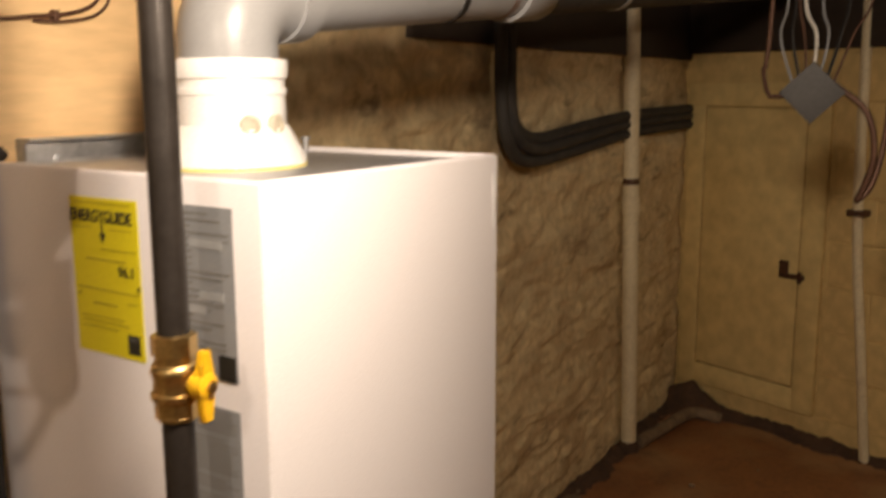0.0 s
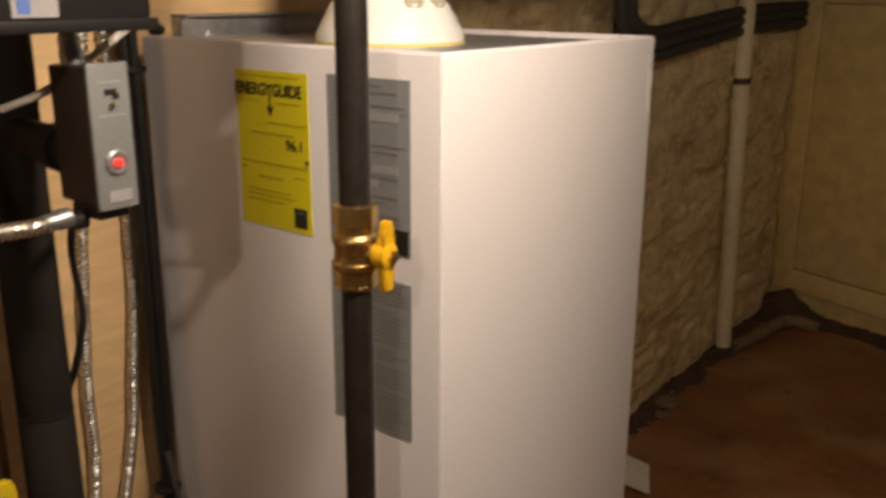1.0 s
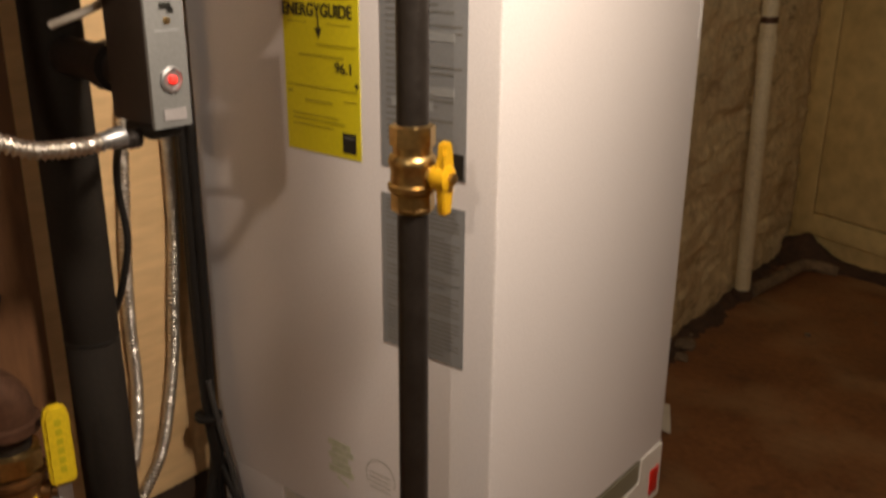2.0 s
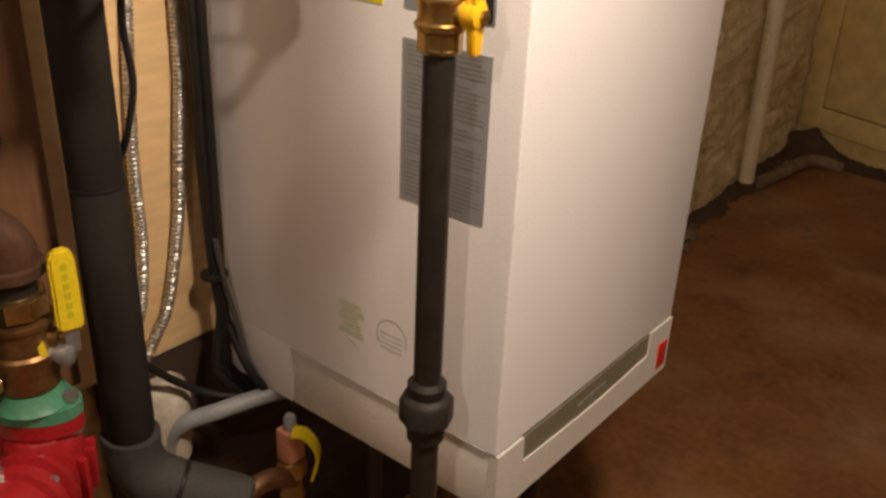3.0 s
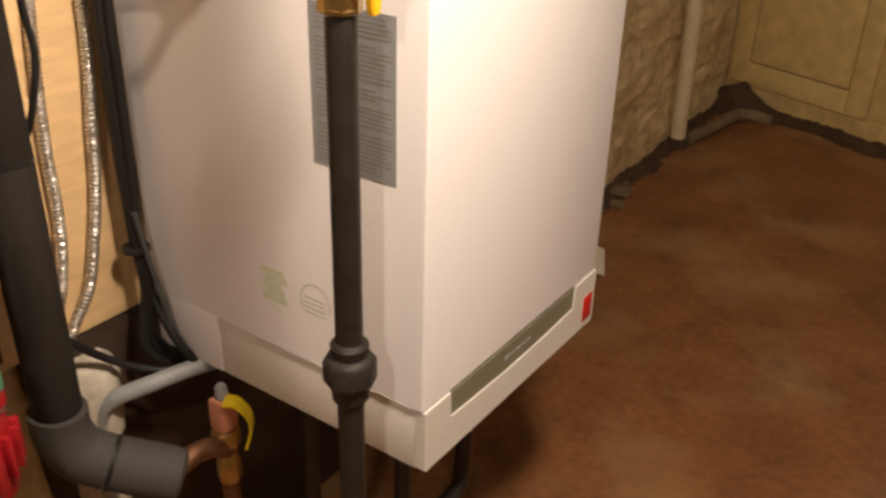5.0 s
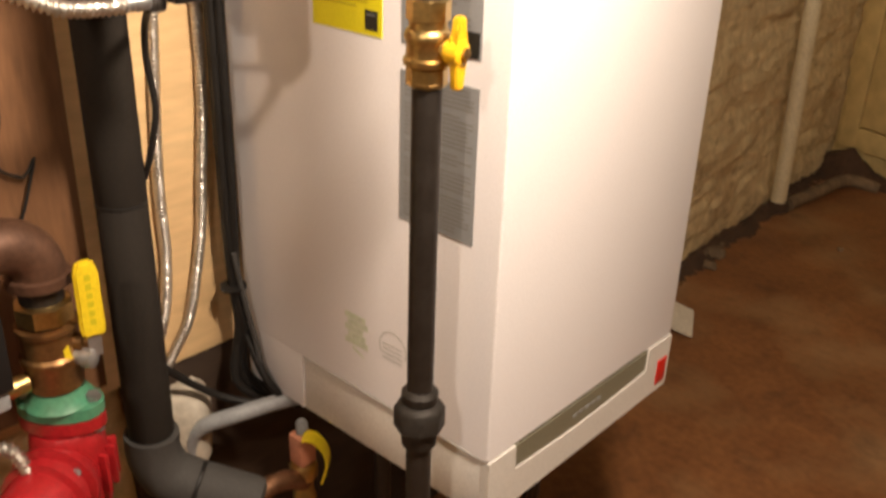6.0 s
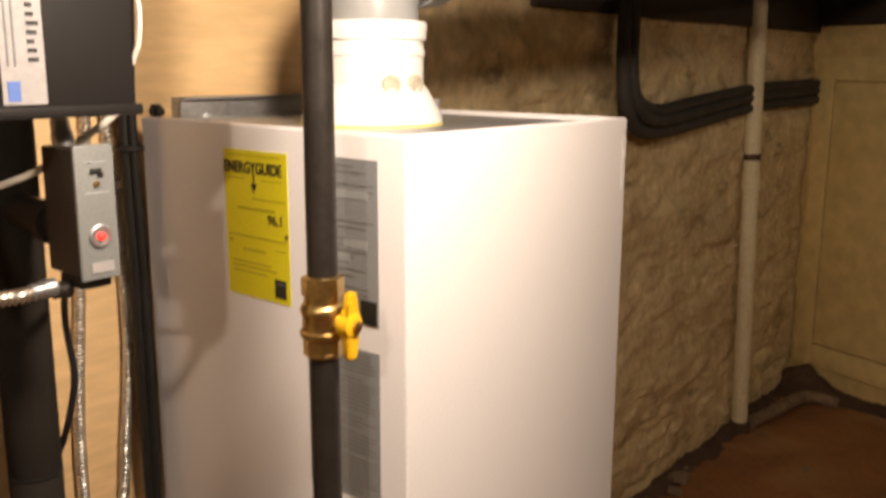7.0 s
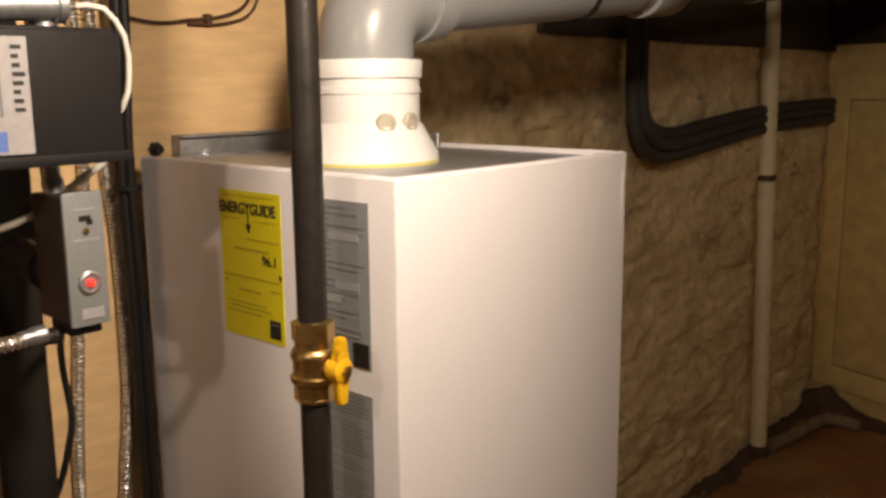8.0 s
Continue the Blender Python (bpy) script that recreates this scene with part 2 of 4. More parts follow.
# ---- mesh helpers ----
def put(name, bm, mat, parent=None, smooth=True):
    me = bpy.data.meshes.new(name)
    bmesh.ops.recalc_face_normals(bm, faces=bm.faces)
    bm.to_mesh(me)
    bm.free()
    me.materials.append(M[mat])
    if smooth:
        me.polygons.foreach_set("use_smooth", [True] * len(me.polygons))
        me.set_sharp_from_angle(angle=radians(38))
    ob = new(name, me)
    ob.parent = parent
    return ob


def part(name, bm, mat, parent, label="", smooth=True):
    return tagged(put(name, bm, mat, parent, smooth), label)


def thing(name, label, category, group="", kind=""):
    return tagged(new(name), label, category, group, kind)


def slab(lo, hi, bevel=0.0, bm=None, seg=2):
    bm = bm or bmesh.new()
    c = [(a + b) / 2 for a, b in zip(lo, hi)]
    d = [b - a for a, b in zip(lo, hi)]
    got = bmesh.ops.create_cube(bm, size=1, matrix=Matrix.Translation(c) @ Matrix.Diagonal((*d, 1)))
    if bevel:
        es = list({e for v in got["verts"] for e in v.link_edges})
        bmesh.ops.bevel(bm, geom=es, offset=bevel, segments=seg, profile=0.6, affect="EDGES")
    return bm


def turned(profile, m, sides=28, bm=None, caps=True):
    """A turned solid: (radius, height) pairs round the z axis of m."""
    bm = bm or bmesh.new()
    rings = [[bm.verts.new(m @ Vector((r * math.cos(a), r * math.sin(a), z)))
              for a in (2 * math.pi * i / sides for i in range(sides))] for r, z in profile]
    for lo, hi in zip(rings, rings[1:]):
        for i in range(sides):
            bm.faces.new((lo[i], lo[(i + 1) % sides], hi[(i + 1) % sides], hi[i]))
    if caps:
        bm.faces.new(rings[0][::-1])
        bm.faces.new(rings[-1])
    return bm


def smoothed(points, step):
    """Catmull-Rom through the points, about step metres apart."""
    p = [Vector(q) for q in points]
    p = [p[0] * 2 - p[1], *p, p[-1] * 2 - p[-2]]
    out = []
    for a, b, c, d in zip(p, p[1:], p[2:], p[3:]):
        n = max(2, int((c - b).length / step))
        for i in range(n):
            t = i / n
            out.append(0.5 * (2 * b + (c - a) * t + (2 * a - 5 * b + 4 * c - d) * t * t + (3 * b - a - 3 * c + d) * t ** 3))
    return out + [p[-2]]


def tube(points, radius, step=0.012, sides=14, bm=None, ridged=0.0, bend=True):
    bm = bm or bmesh.new()
    line = smoothed(points, step) if bend else [Vector(q) for q in points]
    rings, up, gone = [], None, 0.0
    for i, q in enumerate(line):
        way = (line[min(i + 1, len(line) - 1)] - line[max(i - 1, 0)]).normalized()
        if up is None:
            up = way.orthogonal().normalized()
        up = (up - way * up.dot(way)).normalized()
        side = way.cross(up)
        r = radius(i / (len(line) - 1)) if callable(radius) else radius
        gone += (q - line[max(i - 1, 0)]).length
        turn = 2 * math.pi * gone / 0.0066
        rings.append([bm.verts.new(q + (up * math.cos(a) + side * math.sin(a)) * (r + ridged * math.cos(turn - a)))
                      for a in (2 * math.pi * k / sides for k in range(sides))])
    for lo, hi in zip(rings, rings[1:]):
        for k in range(sides):
            bm.faces.new((lo[k], lo[(k + 1) % sides], hi[(k + 1) % sides], hi[k]))
    bm.faces.new(rings[0][::-1])
    bm.faces.new(rings[-1])
    return bm


def axis(place, way):
    """A pose whose z axis points along way."""
    return Matrix.Translation(place) @ Vector(way).to_track_quat("Z", "Y").to_matrix().to_4x4()


def prism(outline, m, depth, bm=None):
    """A flat outline in the xy plane of m, thickened along its z."""
    bm = bm or bmesh.new()
    lo = [bm.verts.new(m @ Vector((x, y, 0))) for x, y in outline]
    hi = [bm.verts.new(m @ Vector((x, y, depth))) for x, y in outline]
    n = len(lo)
    for i in range(n):
        bm.faces.new((lo[i], lo[(i + 1) % n], hi[(i + 1) % n], hi[i]))
    bm.faces.new(lo[::-1])
    bm.faces.new(hi)
    return bm


def letters(name, text, m, size, mat, parent, align="LEFT", squeeze=1.0, bold=0.012):
    cu = bpy.data.curves.new(name, "FONT")
    cu.body, cu.size, cu.align_x, cu.extrude, cu.offset = text, size, align, 0.0003, size * bold
    tmp = new(name, cu)
    me = bpy.data.meshes.new_from_object(tmp.evaluated_get(bpy.context.evaluated_depsgraph_get()))
    bpy.data.objects.remove(tmp)
    me.transform(m @ Matrix.Diagonal((squeeze, 1, 1, 1)))
    me.materials.clear()
    me.materials.append(M[mat])
    ob = new(name, me)
    ob.parent = parent
    return ob


def rough_sheet(corner, along, up, nu, nv, depth, seed, scale=3.0, back=None, stretch=(1, 1, 1), cells=1.1, crag=0.0):
    """An uneven sheet from corner, spanned by along and up, pushed along its normal."""
    bm = bmesh.new()
    corner, along, up = Vector(corner), Vector(along), Vector(up)
    nrm = along.cross(up).normalized()
    grid = []
    for i in range(nu + 1):
        row = []
        for j in range(nv + 1):
            q = corner + along * (i / nu) + up * (j / nv)
            w = Vector((q.x * stretch[0], q.y * stretch[1], q.z * stretch[2]))
            s = w * scale + Vector((seed, seed * 2, 0))
            d = noise.fractal(s, 0.8, 2.1, 5) * 0.6
            cell = noise.voronoi(w * scale * 1.3 + noise.noise_vector(w * scale * 1.1) * 0.35 + Vector((seed, 0, 0)))[0]
            d += min(cell[1] - cell[0], 0.5) * cells - 0.3
            if crag:
                k = Vector((w.x * 5, w.y * 4.2 + w.z * 2.6, w.z * 4.6 - w.y * 1.4))
                d += crag * (0.45 - abs(noise.fractal(k, 0.9, 2.2, 5))) + crag * 0.5 * abs(noise.noise(k * 2.7))
            row.append(bm.verts.new(q + nrm * d * depth))
        grid.append(row)
    for i in range(nu):
        for j in range(nv):
            bm.faces.new((grid[i][j], grid[i + 1][j], grid[i + 1][j + 1], grid[i][j + 1]))
    if back:
        for loop in ([g[0] for g in grid], [g[-1] for g in grid], grid[0], grid[-1]):
            rear = [bm.verts.new(v.co - nrm * back) for v in loop]
            for a in range(len(loop) - 1):
                bm.faces.new((loop[a], loop[a + 1], rear[a + 1], rear[a]))
    return bm


# ---- the room ----
fl = rough_sheet((-1.5, -3.3, 0.0), (4.6, 0, 0), (0, 8.2, 0), 150, 240, 0.006, 3.0, 1.3)
tagged(put("floor", fl, "floor"), "worn red-brown painted concrete cellar floor", "floor", kind="structure")


def stone_x(y):
    """The face of the stone wall, which straightens past the boiler."""
    return -0.61 - 0.09 * y if y < 2 else -0.79 - 0.033 * (y - 2)


west = rough_sheet((0, -3.3, -0.05), (0, 7.9, 0), (0, 0, 1.98), 640, 210, 0.026, 7.0, 4.0, back=0.3, stretch=(1, 0.62, 1.5), cells=0.6, crag=0.7)
for v in west.verts:
    v.co.x += stone_x(v.co.y)
tagged(put("wall_west", west, "stone"), "lumpy limewashed rubble stone foundation wall, stained and flaking", "wall", kind="structure")

# near-black beams added along the wall top, where shade lies
sill = prism([(stone_x(1.25) + 0.022, 1.25), (stone_x(2.0) + 0.022, 2.0), (stone_x(4.6) + 0.022, 4.6), (stone_x(4.6) - 0.4, 4.6), (stone_x(1.25) - 0.4, 1.25)], Matrix.Translation((0, 0, 1.71)), 0.569)
tagged(put("shade_beam", sill, "joist", smooth=False), "near-black timber added over the stone wall as shade", "beam", kind="structure")
near_sill = prism([(stone_x(-3.3) - 0.05, -3.3), (stone_x(1.249) - 0.05, 1.249), (stone_x(1.249) - 0.4, 1.249), (stone_x(-3.3) - 0.4, -3.3)], Matrix.Translation((0, 0, 1.90)), 0.379)
tagged(put("shade_beam", near_sill, "joist", smooth=False), "near-black timber added over the stone wall as shade", "beam", kind="structure")
FAR_A, FAR_B = Vector((-0.87, 3.77, 0)), Vector((3.0, 2.45, 0))
FAR_DIR = (FAR_B - FAR_A).normalized()
FAR_N = Vector((FAR_DIR.y, -FAR_DIR.x, 0))   # into the room
FAR_M = Matrix((( FAR_DIR.x, 0, FAR_N.x, FAR_A.x), (FAR_DIR.y, 0, FAR_N.y, FAR_A.y), (0, 1, 0, 0), (0, 0, 0, 1)))


def on_far(u0, v0, u1, v1, d0, d1, bevel=0.0):
    bm = slab((u0, v0, d0), (u1, v1, d1), bevel)
    bm.transform(FAR_M)
    return bm


far = tagged(new("wall_north"), "cream painted block wall with a boarded access door, dirty at the foot", "wall", kind="structure")
part("wall_core", on_far(-0.3, -0.05, 4.4, 1.74, -0.30, 0.0), "block", far, smooth=False)
# the beam over the far wall is added too, for its shaded top
tagged(put("shade_beam", on_far(-0.3, 1.741, 4.4, 2.279, -0.20, 0.05, 0.004), "joist"), "near-black timber added over the far wall as shade", "beam", kind="structure")
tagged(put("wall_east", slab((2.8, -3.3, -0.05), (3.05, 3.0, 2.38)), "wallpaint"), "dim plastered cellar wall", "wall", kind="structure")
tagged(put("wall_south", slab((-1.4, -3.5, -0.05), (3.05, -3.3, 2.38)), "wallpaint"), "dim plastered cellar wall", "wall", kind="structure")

ceil = bmesh.new()
slab((-1.6, -3.5, 2.28), (3.05, 4.9, 2.38), bm=ceil)
for k in range(-8, 12):
    if k != 0:
        slab((-1.5, 0.4 * k - 0.025, 2.10), (3.0, 0.4 * k + 0.025, 2.279), 0.004, bm=ceil, seg=1)
tagged(put("ceiling", ceil, "joist"), "dark wooden floor boards and joists overhead", "ceiling", kind="structure")

ply = tagged(put("plywood_panel", slab((-0.585, -1.30, 0.685), (-0.567, 0.42, 2.015), 0.0015), "plywood"),
             "pale plywood backing board fixed to the stone wall", "panel", kind="structure")

# ---- the boiler on the wall ----
BX, BY, BZ0, SEAM, BZ1 = -0.520, 0.485, 0.634, 0.731, 1.487


def build_boiler():
    b = thing("boiler", "white enamelled wall-hung gas boiler with yellow and grey labels", "boiler")
    t = 0.012
    k, c = 0.0008, 0.005
    plan = [(BX, 0), (-c, 0), (-c * 0.3, c * 0.3), (0, c), (0, BY - c), (-c * 0.3, BY - c * 0.3), (-c, BY), (BX, BY), (BX, BY - t), (-t, BY - t), (-t, t), (BX, t)]
    casing = prism(plan, Matrix.Translation((0, 0, SEAM + 0.003)), BZ1 - SEAM - 0.003)
    rim = [e for e in casing.edges if all(v.co.z > BZ1 - 0.0001 for v in e.verts)]
    bmesh.ops.bevel(casing, geom=rim, offset=0.0025, segments=2, affect="EDGES")
    side = part("casing", casing, "enamel", b, "white enamelled sheet casing")
    part("back_panel", slab((BX, t + 0.001, BZ0 + 0.01), (BX + t, BY - t - 0.001, BZ1 - 0.004), 0.002), "zinc", b)
    part("top_plate", slab((BX + t + 0.001, t + 0.001, BZ1 - 0.018), (-t - 0.001, BY - t - 0.001, BZ1 - 0.007), 0.001), "zinc", b, "dull galvanised top plate")
    part("inner_case", slab((BX + 0.02, 0.02, BZ0 + 0.03), (-0.02, BY - 0.02, BZ1 - 0.04), 0.002), "darkbox", b)
    # lower trim: a rail along the side and a front with a grip slot
    part("side_trim", slab((-0.377, 0.002, BZ0), (-0.013, 0.016, SEAM), 0.0025), "enamel_low", b, "off-white lower side trim")
    part("side_trim", slab((BX + 0.012, BY - 0.016, BZ0), (-0.013, BY - 0.002, SEAM), 0.0025), "enamel_low", b, "off-white lower side trim")
    part("casing_tail", slab((BX, 0.0, BZ0 + 0.001), (-0.3785, 0.014, SEAM + 0.0025), 0.0012), "enamel", b)
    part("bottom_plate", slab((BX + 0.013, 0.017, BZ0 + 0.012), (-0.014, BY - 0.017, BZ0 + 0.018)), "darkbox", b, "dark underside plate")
    trim = bmesh.new()
    face = Matrix(((0, 0, 1, 0), (1, 0, 0, 0), (0, 1, 0, 0), (0, 0, 0, 1)))
    n = 24
    arc = [(0.062 + (0.408 - 0.062) * i / n, 0.691 - 0.006 * math.sin(math.pi * i / n)) for i in range(n + 1)]
    # the front bar is made of the part under the slot and the two ends beside it
    prism([(0.002, SEAM), (0.002, BZ0 + 0.004), (0.006, BZ0), (BY - 0.006, BZ0), (BY - 0.002, BZ0 + 0.004), (BY - 0.002, SEAM),
           (0.411, SEAM), (0.408, 0.691), *arc[::-1][1:-1], (0.062, 0.691), (0.060, SEAM)], Matrix.Translation((-0.013, 0, 0)) @ face, 0.0155, trim)
    part("front_trim", trim, "enamel_low", b, "off-white front trim with a long grip slot")
    part("grip_slot", prism([(0.058, SEAM - 0.003), *[(x, z - 0.003) for x, z in arc], (0.412, SEAM - 0.003)], Matrix.Translation((-0.008, 0, 0)) @ face, 0.0085), "slot", b, "grey-olive recessed grip slot")
    for i in range(5):
        part("slot_print", slab((0.0003, 0.20 + 0.016 * i, 0.703 + 0.002 * (i % 2)), (0.0009, 0.211 + 0.016 * i, 0.709)), "ink_pale", b, smooth=False)
    part("badge", slab((0.0022, 0.445, 0.648), (0.0042, 0.474, 0.694), 0.0008), "red", b, "small red badge")
    part("edge_strip", slab((0.0002, 0.4715, 1.380), (0.0008, 0.4745, 1.460)), "ink_line", b, "thin grey printed strip", smooth=False)
    # flat pressing line low on the side
    part("side_crease", slab((-0.375, -0.0006, SEAM + 0.0005), (-0.013, 0.003, SEAM + 0.0022)), "ink_line", b, smooth=False)

    def plate(name, x0, z0, x1, z1, mat, label, lift=0.0006, rot=0.0):
        bm = slab((x0, -lift, z0), (x1, 0.0006, z1))
        bm.transform(Matrix.Translation(((x0 + x1) / 2, 0, z0)) @ Matrix.Rotation(rot, 4, "Y") @ Matrix.Translation((-(x0 + x1) / 2, 0, -z0)))
        return part(name, bm, mat, side, label, smooth=False)

    guide = plate("energy_label", -0.3265, 1.2605, -0.199, 1.4545, "label_yellow", "bright yellow energy label")

    def bar(x0, z0, x1, z1, mat="ink_olive", lift=0.0011, owner=guide):
        return part("print", slab((x0, -lift, z0), (x1, -0.0004, z1)), mat, owner, smooth=False)

    face_m = Matrix(((1, 0, 0, 0), (0, 0, -1, 0), (0, 1, 0, 0), (0, 0, 0, 1)))
    letters("heading", "ENERGYGUIDE", Matrix.Translation((-0.327, -0.0009, 1.4250)) @ face_m, 0.0205, "ink", side, squeeze=0.86, bold=0.022)
    letters("rating", "96.1", Matrix.Translation((-0.240, -0.0009, 1.3615)) @ face_m, 0.0180, "ink", side)
    arrow = prism([(-0.2665, 1.4250), (-0.2645, 1.4250), (-0.2645, 1.4115), (-0.2595, 1.4115), (-0.2655, 1.3995), (-0.2715, 1.4115), (-0.2665, 1.4115)],
                  Matrix.Translation((0, -0.0004, 0)) @ face_m, 0.0007)
    part("arrow", arrow, "ink", side, smooth=False)
    part("pointer", prism([(-0.2075, 1.3515), (-0.2005, 1.3515), (-0.204, 1.3435)], Matrix.Translation((0, -0.0004, 0)) @ face_m, 0.0007), "ink", side, smooth=False)
    for x0, z, x1, h in ((-0.318, 1.4470, -0.212, .0015), (-0.318, 1.4165, -0.285, .0014), (-0.25, 1.4165, -0.21, .0014), (-0.27, 1.3915, -0.205, .002),
                         (-0.30, 1.3775, -0.225, .0028), (-0.322, 1.3405, -0.204, .0022), (-0.322, 1.3315, -0.314, .004), (-0.225, 1.3285, -0.205, .002),
                         (-0.292, 1.3225, -0.245, .003), (-0.315, 1.3055, -0.235, .0022), (-0.315, 1.2995, -0.225, .0022), (-0.315, 1.2925, -0.245, .0022)):
        bar(x0, z, x1, z + h)
    bar(-0.2290, 1.2675, -0.2070, 1.2915, "ink")
    bar(-0.2255, 1.2850, -0.2105, 1.2875, "ink_soft", 0.0014)

    g1 = plate("rating_label", -0.1665, 1.262, -0.043, 1.457, "label_grey", "grey rating plate label with a black square")
    rnd = random.Random(4)
    for i in range(22):
        z = 1.447 - 0.0072 * i
        bar(-0.158, z, -0.158 + 0.108 * rnd.choice((0.45, 0.7, 0.9, 1.0)), z + 0.0022, "ink_faint", 0.0009, g1)
    for z, x0, x1 in ((1.410, -0.112, -0.06), (1.352, -0.10, -0.06), (1.335, -0.150, -0.09)):
        bar(x0, z, x1, z + 0.010, "ink_pale", 0.0010, g1)
    bar(-0.072, 1.264, -0.046, 1.292, "ink", 0.0014, g1)
    g2 = plate("warning_label", -0.1675, 1.036, -0.043, 1.230, "label_grey", "grey warning label full of fine print")
    for i in range(34):
        z = 1.222 - 0.0054 * i
        if i not in (5, 14, 18, 24):
            bar(-0.160, z, -0.160 + 0.110 * rnd.choice((0.8, 0.93, 1.0, 1.0)), z + 0.0020, "ink_faint", 0.00075, g2)

    # faint printed marks low on the side
    part("green_mark", prism([(-0.262, 0.800), (-0.238, 0.790), (-0.236, 0.793), (-0.258, 0.803)], Matrix.Translation((0, 0.0006, 0)) @ face_m, 0.0008), "ink_green", side, smooth=False)
    for k in range(5):
        part("green_mark", slab((-0.276 + 0.006 * (k % 2), -0.0002, 0.806 + 0.0105 * k), (-0.228 - 0.005 * (k % 3), 0.0006, 0.8155 + 0.0105 * k)), "ink_green", side, smooth=False)
    ring = bmesh.new()
    ang = [math.radians(-20 + 230 * i / 22) for i in range(23)]
    prism([(-0.178 + 0.027 * math.cos(a), 0.832 + 0.027 * math.sin(a)) for a in ang] + [(-0.178 + 0.0245 * math.cos(a), 0.832 + 0.0245 * math.sin(a)) for a in ang[::-1]],
          Matrix.Translation((0, 0.0006, 0)) @ face_m, 0.0008, ring)
    part("seal_mark", ring, "ink_line", side, "faint round printed seal", smooth=False)
    for k in range(4):
        part("seal_print", slab((-0.198, -0.0002, 0.812 + 0.0075 * k), (-0.160, 0.0006, 0.8145 + 0.0075 * k)), "ink_line", side, smooth=False)
    # bolts and vent on the top plate
    part("vent_cap", turned([(0.010, 0), (0.010, 0.012), (0.013, 0.013), (0.013, 0.024), (0.006, 0.027)], axis((-0.375, 0.44, BZ1 - 0.008), (0, 0, 1)), 18), "collar", b, "small white vent cap")
    part("vent_cap", turned([(0.005, 0), (0.005, 0.02), (0.008, 0.021), (0.008, 0.026)], axis((-0.345, 0.45, BZ1 - 0.008), (0, 0, 1)), 14), "zinc", b)
    return b


build_boiler()

rail = thing("mounting_rail", "grey steel mounting rail bolted to the plywood", "rail")
part("channel", slab((-0.566, 0.080, 1.450), (-0.540, 0.44, 1.508), 0.002), "zinc", rail)
part("lip", slab((-0.566, 0.080, 1.5085), (-0.530, 0.44, 1.5125), 0.001), "zinc", rail)
part("bolt", turned([(0.012, 0), (0.012, 0.004), (0.007, 0.0045), (0.007, 0.016), (0.004, 0.018)], axis((-0.566, 0.052, 1.492), (1, 0, 0)), 6), "cast", rail)
part("bolt", turned([(0.010, 0), (0.010, 0.004), (0.006, 0.0045), (0.006, 0.012)], axis((-0.540, 0.13, 1.48), (1, 0, 0)), 6), "zinc", rail)

# ---- flue ----
CX, CY = -0.240, 0.190


